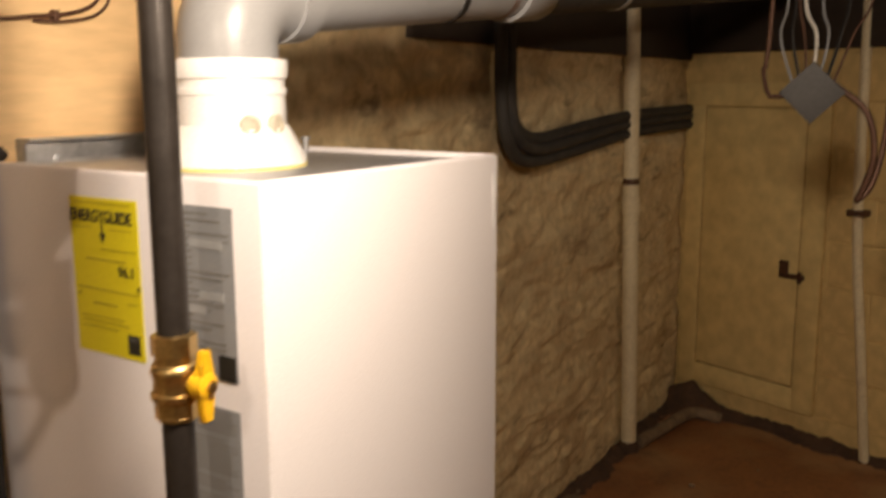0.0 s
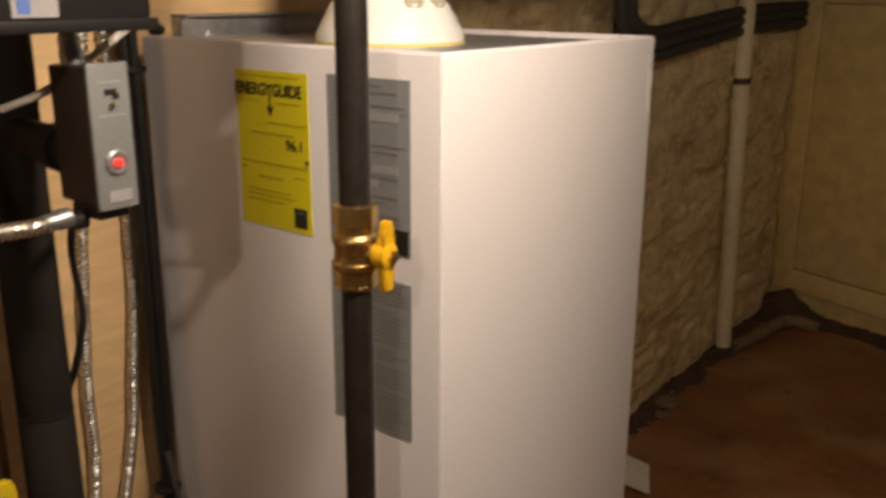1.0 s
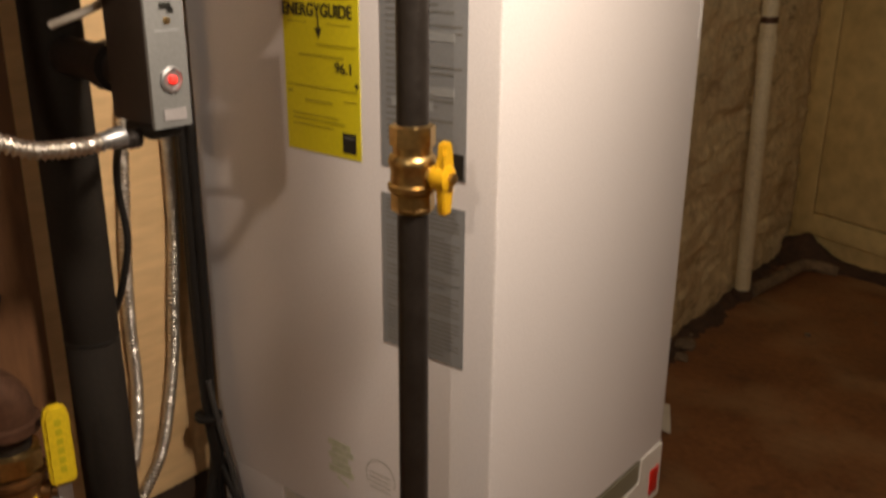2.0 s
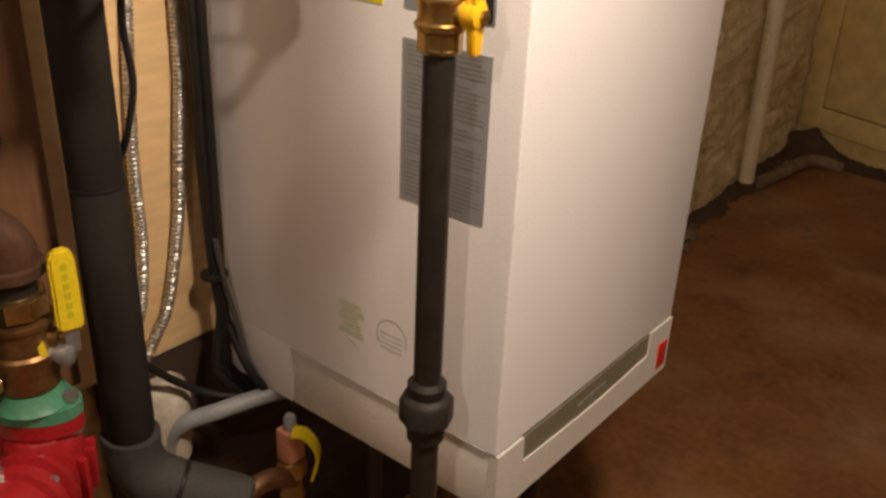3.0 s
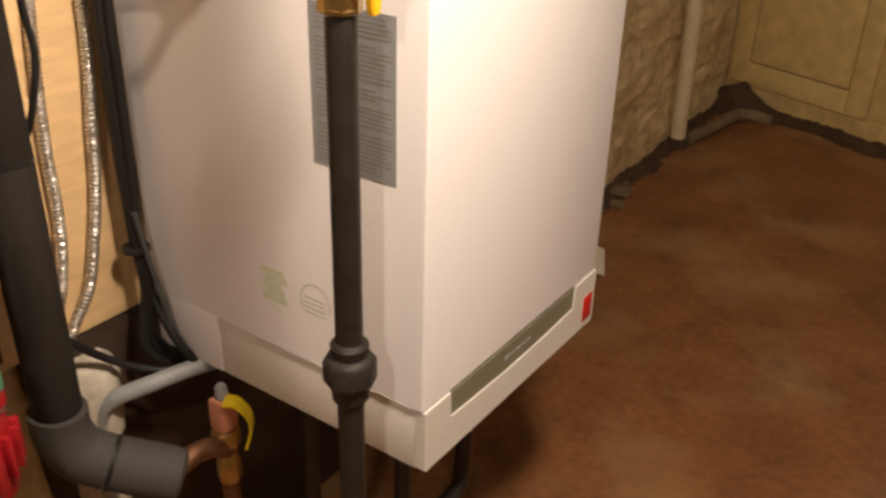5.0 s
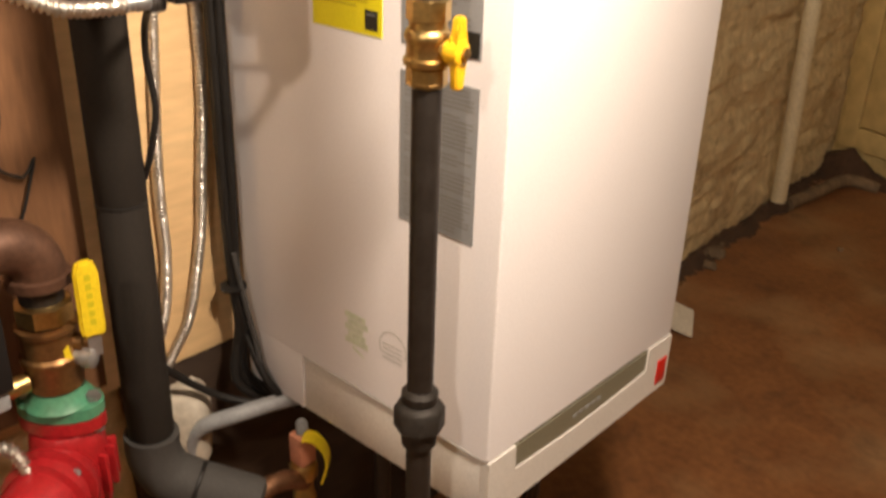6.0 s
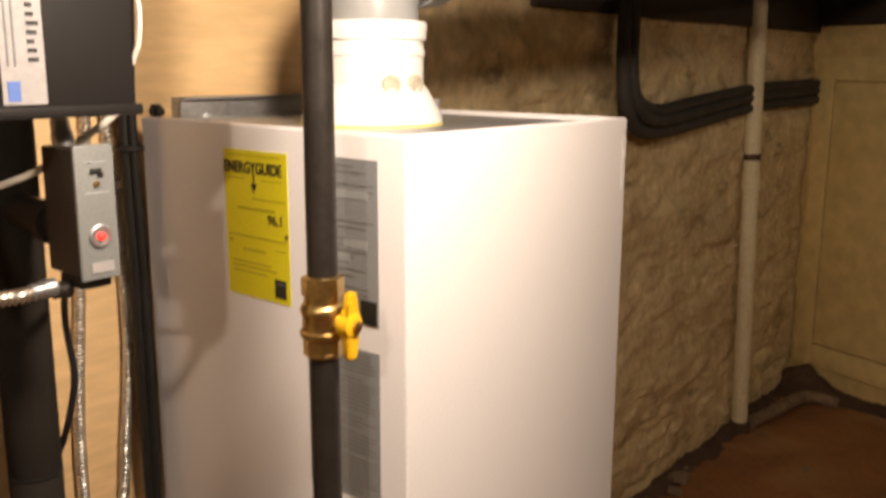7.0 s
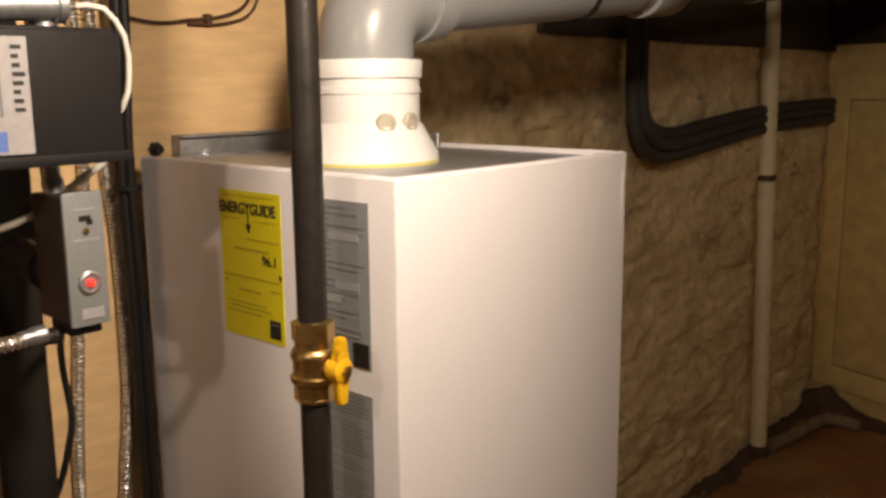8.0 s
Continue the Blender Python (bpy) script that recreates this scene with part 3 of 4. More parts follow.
def build_flue():
    f = thing("flue_pipe", "grey plastic flue pipe and elbow on a white collar, rising slightly", "flue pipe")
    up = axis((CX, CY, BZ1 - 0.007), (0, 0, 1))
    collar = part("collar", turned([(0.098, 0.0), (0.098, 0.012), (0.094, 0.020), (0.078, 0.050), (0.0725, 0.056), (0.0725, 0.094), (0.0745, 0.095), (0.0745, 0.102),
                                    (0.0725, 0.103), (0.0725, 0.115), (0.076, 0.116), (0.077, 0.137), (0.075, 0.140), (0.064, 0.140)], up, 48), "collar", f, "glossy white flue collar")
    part("seal_ring", turned([(0.0992, 0.0), (0.0992, 0.004), (0.097, 0.005)], up, 48), "gold", f, "yellow sealing ring")
    for a in (-25, 6):
        d = Vector((math.cos(math.radians(a)), math.sin(math.radians(a)), 0))
        part("test_port", turned([(0.0135, 0.0), (0.0135, 0.008), (0.012, 0.0095), (0.008, 0.0098), (0.0075, 0.007)], axis(Vector((CX, CY, BZ1 + 0.049)) + d * 0.070, d), 20), "port", collar, "round test port plug")
    part("screw", turned([(0.004, 0), (0.004, 0.003), (0.002, 0.004)], axis((CX + 0.062, CY - 0.050, BZ1 + 0.022), (0.6, -0.5, 0.5)), 8), "zinc", collar)
    z0, zc = BZ1 + 0.132, 1.712
    slope = Vector((-0.01, 1, 0.095)).normalized()
    bend = 0.075
    path = [Vector((CX, CY, z0)), Vector((CX, CY, z0 + 0.02))]
    for i in range(13):
        a = math.radians(90 * i / 12)
        path.append(Vector((CX, CY + bend * (1 - math.cos(a)), zc - bend + bend * math.sin(a))))
    end = path[-1] + slope * 0.02
    part("elbow", tube([*path, end], 0.0655, sides=36, bend=False), "pvc", f, "smooth grey plastic elbow")
    part("hub", turned([(0.064, 0), (0.0705, 0.001), (0.0705, 0.042), (0.066, 0.045), (0.058, 0.045)], axis(end - slope * 0.012, slope), 40), "pvc", f)
    start = end + slope * 0.01
    part("pipe", turned([(0.0575, 0), (0.0575, 0.72)], axis(start, slope), 40), "pvc", f)
    at = lambda y: start + slope * ((y - start.y) / slope.y)
    part("band", turned([(0.0576, 0), (0.0598, 0.001), (0.0598, 0.016), (0.0576, 0.017)], axis(at(0.695), slope), 40), "foam", f, "black band")
    part("band", turned([(0.0576, 0), (0.0583, 0.0005), (0.0583, 0.006), (0.0576, 0.007)], axis(at(0.880), slope), 40), "copper", f, "reddish primer ring")
    part("band", turned([(0.0576, 0), (0.0582, 0.0005), (0.0582, 0.003), (0.0576, 0.004)], axis(at(0.893), slope), 40), "copper", f, "reddish primer ring")
    part("coupling", turned([(0.0575, 0), (0.066, 0.001), (0.067, 0.006), (0.067, 0.115), (0.064, 0.119), (0.0575, 0.12)], axis(at(0.925), slope), 40), "pvc", f)
    # the far length takes a near-black colour in place of shade
    part("pipe", turned([(0.0573, 0), (0.0573, 2.25)], axis(at(1.035), slope), 36), "hose", f, "far pipe length, coloured near-black for shade")
    part("strap", turned([(0.0582, 0), (0.0595, 0.001), (0.0595, 0.022), (0.0582, 0.023)], axis(at(1.45), slope), 36), "zinc", f)
    hanger = at(1.46)
    part("hanger", slab((hanger.x - 0.008, hanger.y - 0.001, hanger.z + 0.058), (hanger.x + 0.008, hanger.y + 0.001, 2.279)), "zinc", f)


build_flue()

# ---- gas pipe ----
GX, GY = -0.052, -0.078


def build_gas():
    g = thing("gas_pipe", "black iron gas pipe with a brass valve and yellow handle", "gas pipe")
    r = 0.0165
    part("pipe", turned([(r, 1.325), (r, 2.279)], axis((GX, GY, 0), (0, 0, 1)), 28), "blackiron", g)
    part("pipe", turned([(r, 0.846), (r, 1.255)], axis((GX, GY, 0), (0, 0, 1)), 28), "blackiron", g)
    part("pipe", turned([(r, 0.36), (r, 0.786)], axis((GX, GY, 0), (0, 0, 1)), 28), "blackiron", g)
    for z in (1.330, 1.243):
        part("thread", turned([(0.0163, 0), (0.0163, 0.007)], axis((GX, GY, z), (0, 0, 1)), 20), "zinc", g)
    v = part("valve", turned([(0.0185, 0), (0.0235, 0.002), (0.0235, 0.022), (0.0205, 0.0235)], axis((GX, GY, 1.3145), (0, 0, 1)), 8), "brass", g, "brass ball valve body")
    part("body", turned([(0.0200, 0), (0.0225, 0.002), (0.0200, 0.004), (0.0200, 0.018), (0.0255, 0.020), (0.0262, 0.026), (0.0235, 0.028), (0.0228, 0.042), (0.0242, 0.045),
                         (0.0255, 0.050), (0.0235, 0.056), (0.0205, 0.058), (0.0205, 0.066)], axis((GX, GY, 1.250), (0, 0, 1)), 32), "brass", v)
    part("body", turned([(0.0205, 0), (0.0228, 0.002), (0.0228, 0.020), (0.0205, 0.022)], axis((GX, GY, 1.247), (0, 0, 1)), 8), "brass", v)
    out = Vector((0.97, 0.10, 0)).normalized()
    c = Vector((GX, GY, 1.288))
    part("stem", turned([(0.0095, 0.018), (0.0095, 0.031), (0.006, 0.032), (0.006, 0.046), (0.0045, 0.047)], axis(c, out), 16), "brass", v)
    hub = c + out * 0.034
    part("nut", turned([(0.0065, 0.0), (0.0065, 0.006), (0.004, 0.0075)], axis(hub + out * 0.0105, out), 6), "brass", v)
    side = Vector((0, 0, 1)).cross(out)
    m = Matrix((( side.x, 0, out.x, hub.x), (side.y, 0, out.y, hub.y), (0, 1, 0, hub.z), (0, 0, 0, 1)))
    wing = bmesh.new()
    prism([(-0.010, 0.0), (-0.0085, 0.012), (-0.0095, 0.024), (-0.008, 0.036), (0.003, 0.037), (0.0055, 0.034), (0.0065, 0.013), (0.0105, 0.005), (0.0105, -0.005),
           (0.0075, -0.013), (0.0095, -0.030), (0.008, -0.038), (-0.003, -0.039), (-0.0055, -0.035), (-0.0075, -0.013)], m @ Matrix.Rotation(-0.06, 4, "Z"), 0.0095, wing)
    bmesh.ops.bevel(wing, geom=wing.edges[:], offset=0.0018, segments=2, affect="EDGES")
    part("handle", wing, "yellow", v, "yellow painted wing handle")
    part("handle_hub", turned([(0.0135, -0.006), (0.0145, 0.001), (0.0135, 0.010), (0.009, 0.0125)], axis(hub, out), 20), "yellow", v)
    un = part("union", turned([(0.0175, 0.8440), (0.0225, 0.8480), (0.0235, 0.8600), (0.0185, 0.8660)], axis((GX, GY, 0), (0, 0, 1)), 20), "cast", g, "malleable iron union")
    part("union_nut", turned([(0.0270, 0.8080), (0.0325, 0.8110), (0.0325, 0.8380), (0.0290, 0.8430), (0.0235, 0.8465)], axis((GX, GY, 0), (0, 0, 1)), 8), "cast", un)
    part("union_tail", turned([(0.0185, 0.7810), (0.0225, 0.7840), (0.0240, 0.8075)], axis((GX, GY, 0), (0, 0, 1)), 20), "cast", un)
    part("tee", turned([(0.0235, 0.345), (0.0235, 0.37), (0.0215, 0.372), (0.0215, 0.43), (0.0235, 0.432), (0.0235, 0.455)], axis((GX, GY, 0), (0, 0, 1)), 20), "cast", g)
    part("drip_leg", turned([(r, 0.20), (r, 0.35)], axis((GX, GY, 0), (0, 0, 1)), 20), "blackiron", g)
    part("cap", turned([(0.012, 0.175), (0.0225, 0.182), (0.0225, 0.21)], axis((GX, GY, 0), (0, 0, 1)), 20), "cast", g)
    part("branch", tube([(GX, GY, 0.40), (GX - 0.02, GY + 0.10, 0.40), (GX - 0.03, 0.20, 0.40), (GX - 0.035, 0.235, 0.43), (GX - 0.035, 0.24, BZ0 + 0.012)], 0.0135, 0.02), "blackiron", g)


build_gas()

# ---- insulated heating pipe beside the boiler ----
PX, PY = -0.465, -0.222


def build_insulated():
    p = thing("insulated_pipe", "heating pipe in black foam insulation with taped joints", "pipe")
    up = axis((PX, PY, 0), (0, 0, 1))
    part("sleeve", turned([(0.0322, 1.033), (0.0335, 1.036), (0.0337, 1.40), (0.0335, 1.54), (0.0322, 1.543)], up, 32), "foam", p)
    part("sleeve", turned([(0.0322, 1.545), (0.0335, 1.548), (0.0335, 2.279)], up, 32), "foam", p)
    part("sleeve", turned([(0.0322, 0.660), (0.0335, 0.663), (0.0340, 0.85), (0.0335, 1.029), (0.0322, 1.032)], up, 32), "foam", p)
    part("joint_tape", turned([(0.0327, 1.029), (0.0341, 1.030), (0.0341, 1.034), (0.0327, 1.035)], up, 32), "cable", p, "glossy black joint")
    e = Vector((0.72, 0.66, -0.34)).normalized()
    c0 = Vector((PX, PY, 0.659))
    c1 = Vector((PX, PY, 0.580)) + e * 0.06
    part("elbow_sleeve", tube([c0, (PX, PY, 0.620), Vector((PX, PY, 0.588)) + e * 0.02, c1], 0.0405, 0.01, 28), "foam_grey", p, "dark grey foam elbow cover")
    part("joint_tape", turned([(0.0400, 0), (0.0412, 0.002), (0.0412, 0.006), (0.0400, 0.008)], axis(c1, e), 28), "cable", p)
    part("elbow_sleeve", turned([(0.0405, 0.0), (0.0408, 0.075), (0.0395, 0.092), (0.03, 0.098)], axis(c1 + e * 0.008, e), 28), "foam_grey", p)
    part("copper_stub", tube([c1 + e * 0.055, c1 + e * 0.085, (-0.362, -0.085, 0.538), (-0.367, -0.045, 0.522), (-0.375, -0.012, 0.495)], 0.0165, 0.012, 18), "copper", p, "bare copper stub")

    tag = slab((PX + 0.030, PY - 0.055, 1.530), (PX + 0.038, PY - 0.018, 1.560), 0.002)
    part("tag", tag, "red", p, "small red tag")


build_insulated()


def build_drain_valve():
    v = thing("drain_valve", "brass valve with a pink cap and yellow lever under the boiler", "valve")
    x, y = -0.375, -0.010
    part("body", turned([(0.017, 0.43), (0.020, 0.435), (0.020, 0.47), (0.016, 0.475), (0.016, 0.50), (0.023, 0.505), (0.024, 0.53), (0.0205, 0.535)], axis((x, y, 0), (0, 0, 1)), 8), "brass", v)
    part("cap", slab((x - 0.016, y - 0.016, 0.536), (x + 0.016, y + 0.016, 0.592), 0.004), "pink", v, "square pinkish cap")
    part("tail", turned([(0.010, 0.594), (0.010, 0.612), (0.006, 0.618)], axis((x, y, 0), (0, 0, 1)), 18), "greyhose", v)
    part("pipe", turned([(0.0145, 0.18), (0.0145, 0.432)], axis((x, y, 0), (0, 0, 1)), 18), "copper", v)
    q = Vector((0.79, 0.61, 0))
    at = lambda d, z: Vector((x, y, z)) + q * d + Vector((0.012, -0.012, 0))
    bm = bmesh.new()
    line = smoothed([at(0.004, 0.598), at(0.022, 0.597), at(0.040, 0.575), at(0.043, 0.548), at(0.034, 0.515)], 0.006)
    rows = []
    for i, p in enumerate(line):
        way = (line[min(i + 1, len(line) - 1)] - line[max(i - 1, 0)]).normalized()
        nrm = way.cross(Vector((0.61, -0.79, 0))).normalized()
        w = Vector((0.61, -0.79, 0)) * 0.014
        rows.append([bm.verts.new(p + w * a + nrm * c * 0.002) for a, c in ((-1, -1), (1, -1), (1, 1), (-1, 1))])
    for lo, hi in zip(rows, rows[1:]):
        for k in range(4):
            bm.faces.new((lo[k], lo[(k + 1) % 4], hi[(k + 1) % 4], hi[k]))
    bm.faces.new(rows[0][::-1])
    bm.faces.new(rows[-1])
    part("lever", bm, "lever", v, "curved flat yellow lever")


build_drain_valve()

# ---- pump column ----
VX, VY = -0.421, -0.364


def build_pump():
    col = thing("circulator_pump", "red circulator pump with green flange, brass valve and rusty elbow", "pump")
    up = axis((VX, VY, 0), (0, 0, 1))
    arm = [(VX, VY, 0.985), (VX, VY, 0.995)] + [(VX, VY - 0.045 * (1 - math.cos(math.radians(a))), 0.995 + 0.045 * math.sin(math.radians(a))) for a in range(10, 91, 10)]
    el = part("elbow", tube(arm + [(VX, VY - 0.085, 1.040)], 0.0335, sides=24, bend=False), "rust", col, "rusty iron elbow")
    part("rim", turned([(0.0335, 0), (0.0385, 0.002), (0.0385, 0.014), (0.0335, 0.016)], axis((VX, VY, 0.978), (0, 0, 1)), 26), "rust", el)
    part("rim", turned([(0.0335, 0), (0.0385, 0.002), (0.0385, 0.014), (0.0335, 0.016)], axis((VX, VY - 0.085, 1.040), (0, -1, 0)), 26), "rust", el)
    part("pipe", turned([(0.026, 0), (0.026, 0.75)], axis((VX, VY - 0.09, 1.040), (0, -1, 0)), 22), "rust", col, "rusty iron pipe")
    part("nipple", turned([(0.0265, 0.955), (0.0265, 1.005)], up, 24), "blackiron", col)
    v = part("valve", turned([(0.030, 0.928), (0.0355, 0.931), (0.0355, 0.954), (0.030, 0.957)], up, 8), "brass", col, "large brass ball valve")
    part("body", turned([(0.028, 0.830), (0.034, 0.836), (0.036, 0.870), (0.0385, 0.874), (0.0385, 0.882), (0.0350, 0.886), (0.0345, 0.914), (0.0385, 0.918), (0.0385, 0.924), (0.030, 0.927)], up, 28), "oldbrass", v)
    out = Vector((0.75, 0.66, 0)).normalized()
    part("stem", turned([(0.012, 0.028), (0.012, 0.044), (0.008, 0.045), (0.008, 0.058)], axis((VX, VY, 0.898), out), 14), "oldbrass", v)
    part("drain", turned([(0.010, 0.028), (0.010, 0.044), (0.013, 0.045), (0.013, 0.058), (0.009, 0.060)], axis((VX, VY, 0.880), Vector((0.85, 0.52, 0))), 14), "zinc", v, "small chrome drain cap")
    hub = Vector((VX + 0.044, VY + 0.036, 0.894))
    face = Vector((0.97, -0.22, 0)).normalized()
    side = Vector((0, 0, 1)).cross(face)
    m = Matrix((( side.x, 0, face.x, hub.x), (side.y, 0, face.y, hub.y), (0, 1, 0, hub.z), (0, 0, 0, 1)))
    lev = prism([(-0.013, 0.018), (-0.0150, 0.024), (-0.0145, 0.108), (-0.009, 0.120), (0.009, 0.120), (0.0145, 0.108), (0.0150, 0.024), (0.013, 0.018)], m, 0.011)
    bmesh.ops.bevel(lev, geom=lev.edges[:], offset=0.003, segments=2, affect="EDGES")
    lever = part("lever", lev, "lever", v, "long yellow vinyl lever")
    for k in range(6):
        part("print", prism([(-0.003, 0.035 + 0.012 * k), (0.004, 0.035 + 0.012 * k), (0.004, 0.043 + 0.012 * k), (-0.003, 0.043 + 0.012 * k)], m @ Matrix.Translation((0, 0, 0.0108)), 0.0006), "ink_olive", lever, smooth=False)
    part("lever_neck", prism([(-0.008, -0.012), (-0.008, 0.03), (0.008, 0.03), (0.008, -0.012)], m @ Matrix.Translation((0, 0, 0.003)), 0.003), "zinc", v)
    tag = prism([(-0.009, -0.030), (-0.010, 0.0), (0.002, 0.008), (0.005, -0.018)], m @ Matrix.Translation((-0.032, 0, -0.004)), 0.003)
    part("tag", tag, "lever", v, "small yellow tag")
    oval = [(0.056 * math.cos(a), 0.036 * math.sin(a)) for a in (2 * math.pi * i / 32 for i in range(32))]
    turn = Matrix.Rotation(math.radians(40), 4, "Z")
    fl = part("flange", prism(oval, Matrix.Translation((VX, VY, 0.795)) @ turn, 0.016), "gasket_green", col, "green painted flange")
    part("neck", turned([(0.044, 0.812), (0.037, 0.820), (0.033, 0.832)], up, 26), "gasket_green", fl)
    for s in (-1, 1):
        q = Matrix.Translation((VX, VY, 0)) @ turn @ Vector((0.044 * s, 0, 0))
        part("bolt", turned([(0.009, 0.765), (0.009, 0.776), (0.005, 0.777), (0.005, 0.812), (0.010, 0.813), (0.010, 0.821)], axis(q, (0, 0, 1)), 6), "zinc", fl)
    part("pump_flange", prism(oval, Matrix.Translation((VX, VY, 0.775)) @ turn, 0.018), "pump_red", col, "red pump flange")
    body = part("pump_body", turned([(0.040, 0.772), (0.045, 0.765), (0.048, 0.745), (0.050, 0.710), (0.048, 0.670), (0.046, 0.642), (0.038, 0.630)], up, 30), "pump_red", col, "red cast pump body")
    way = Vector((0.62, -0.78, 0)).normalized()
    part("motor", turned([(0.046, 0.02), (0.056, 0.036), (0.058, 0.050), (0.049, 0.054), (0.049, 0.062), (0.056, 0.066), (0.056, 0.078), (0.048, 0.082), (0.048, 0.125), (0.042, 0.135), (0.025, 0.139)], axis((VX, VY, 0.708), way), 32), "pump_red", body, "red pump motor")
    for k in range(5):
        rib = slab((0.048, -0.004, -0.03), (0.060, 0.004, 0.03), 0.002)
        rib.transform(Matrix.Translation((VX, VY, 0.705)) @ Matrix.Rotation(radians(-20 + 22 * k), 4, "Z"))
        part("rib", rib, "pump_red", body)
    for k in range(4):
        a = math.radians(45 + 90 * k)
        s2 = Vector((0, 0, 1)).cross(way)
        q = Vector((VX, VY, 0.702)) + s2 * 0.052 * math.cos(a) + Vector((0, 0, 1)) * 0.052 * math.sin(a)
        part("bolt", turned([(0.006, 0.055), (0.006, 0.068), (0.003, 0.070)], axis(q, way), 6), "zinc", body)
    bx = Vector((VX, VY, 0)) + way * 0.098
    part("terminal_box", slab((bx.x - 0.045, bx.y - 0.045, 0.615), (bx.x + 0.045, bx.y + 0.045, 0.708), 0.006), "blackbox", col, "black terminal box")
    part("connector", turned([(0.013, 0), (0.013, 0.018), (0.010, 0.019), (0.010, 0.032)], axis((bx.x - 0.030, bx.y + 0.030, 0.722), (0.75, 0.35, 0.28)), 16), "zinc", col, "bright conduit connector")
    part("conduit", tube([(bx.x - 0.018, bx.y + 0.010, 0.745), (bx.x - 0.045, bx.y - 0.004, 0.782), (bx.x - 0.075, bx.y - 0.045, 0.775), (bx.x - 0.08, bx.y - 0.12, 0.84), (bx.x - 0.08, bx.y - 0.3, 1.0)], 0.0085, 0.0018, 12, ridged=0.0016), "flex", col, "bright flexible steel conduit")
    part("lower_pipe", turned([(0.028, 0.03), (0.028, 0.635)], up, 22), "rust", col)
    part("foot", turned([(0.06, 0.0), (0.06, 0.02), (0.032, 0.03)], up, 22), "rust", col)


build_pump()

act = thing("zone_valve_head", "black zone valve head with a grey underside beside the pump", "valve head")
part("head", slab((VX - 0.045, VY - 0.115, 0.865), (VX + 0.030, VY - 0.060, 0.968), 0.008), "blackbox", act)
part("base", slab((VX - 0.038, VY - 0.108, 0.838), (VX + 0.022, VY - 0.066, 0.8645), 0.004), "greyhose", act, "grey base")
part("stem", turned([(0.013, 0), (0.013, 0.03)], axis((VX, VY - 0.066, 0.852), (0, 1, 0)), 16), "brass", act)
tagged(put("paper_tag", slab((-0.534, -0.40, 1.10), (-0.5325, -0.365, 1.19)), "board", smooth=False), "white paper tag pinned to the brown board", "tag")
tagged(put("thin_wire", tube([(-0.53, -0.345, 1.25), (-0.525, -0.335, 1.16), (-0.528, -0.350, 1.10), (-0.525, -0.318, 1.075), (-0.528, -0.300, 1.095), (-0.525, -0.325, 1.03), (-0.53, -0.34, 1.0)], 0.0022, 0.008, 8), "cable"), "thin black wire curling over the board", "wire")

# ---- control boxes ----
def build_cutoff():
    c = thing("low_water_cutoff", "grey control box with a red light on a black pipe stub", "control box")
    x1, y0, y1, z0, z1 = -0.213, -0.266, -0.223, 1.338, 1.481
    part("body", slab((x1 - 0.072, y0, z0 + 0.004), (x1 - 0.004, y1 - 0.002, z1 - 0.004), 0.003), "darkbox", c, "dark box body")
    cov = part("cover", slab((x1 - 0.006, y0 - 0.001, z0), (x1, y1, z1), 0.003), "greybox", c, "grey painted cover")
    part("lens_ring", turned([(0.0125, 0), (0.0125, 0.0025), (0.010, 0.0035), (0.009, 0.0015)], axis((x1, -0.2445, 1.385), (1, 0, 0)), 24), "zinc", cov, "bright ring")
    part("indicator", turned([(0.004, 0), (0.004, 0.004), (0.002, 0.0055)], axis((x1 + 0.001, -0.2445, 1.385), (1, 0, 0)), 16), "led", cov, "red indicator light")
    part("plate", slab((x1, -0.256, 1.346), (x1 + 0.0012, -0.231, 1.357)), "paper", cov, "small white plate", smooth=False)
    for z, h, y in ((1.462, 0.0015, 0.012), (1.430, 0.0015, 0.014)):
        part("print", slab((x1, -0.2445 - y, z), (x1 + 0.0006, -0.2445 + y, z + h)), "ink_pale", cov, smooth=False)
    part("emblem", slab((x1, -0.251, 1.450), (x1 + 0.0006, -0.238, 1.456)), "ink", cov, smooth=False)
    part("emblem", slab((x1, -0.243, 1.446), (x1 + 0.0006, -0.236, 1.452)), "ink", cov, smooth=False)
    part("button", turned([(0.003, 0), (0.003, 0.003)], axis((x1, -0.2445, 1.440), (1, 0, 0)), 12), "brass", cov)
    part("stub", turned([(0.021, 0), (0.021, 0.10), (0.026, 0.101), (0.026, 0.125), (0.019, 0.126), (0.019, 0.16)], axis((PX + 0.034, PY - 0.004, 1.387), (1, -0.12, 0)), 22), "blackiron", c, "black iron stub")
    low = part("bottom_fitting", slab((x1 - 0.060, y0 + 0.004, z0 - 0.012), (x1 - 0.012, y1 - 0.004, z0 + 0.003), 0.004), "cast", c)
    part("connector", turned([(0.0095, 0), (0.0095, 0.010), (0.0085, 0.011), (0.0085, 0.018)], axis((x1 - 0.036, y0 + 0.002, z0 - 0.012), (0.05, -1, 0)), 18), "blackiron", low)


build_cutoff()


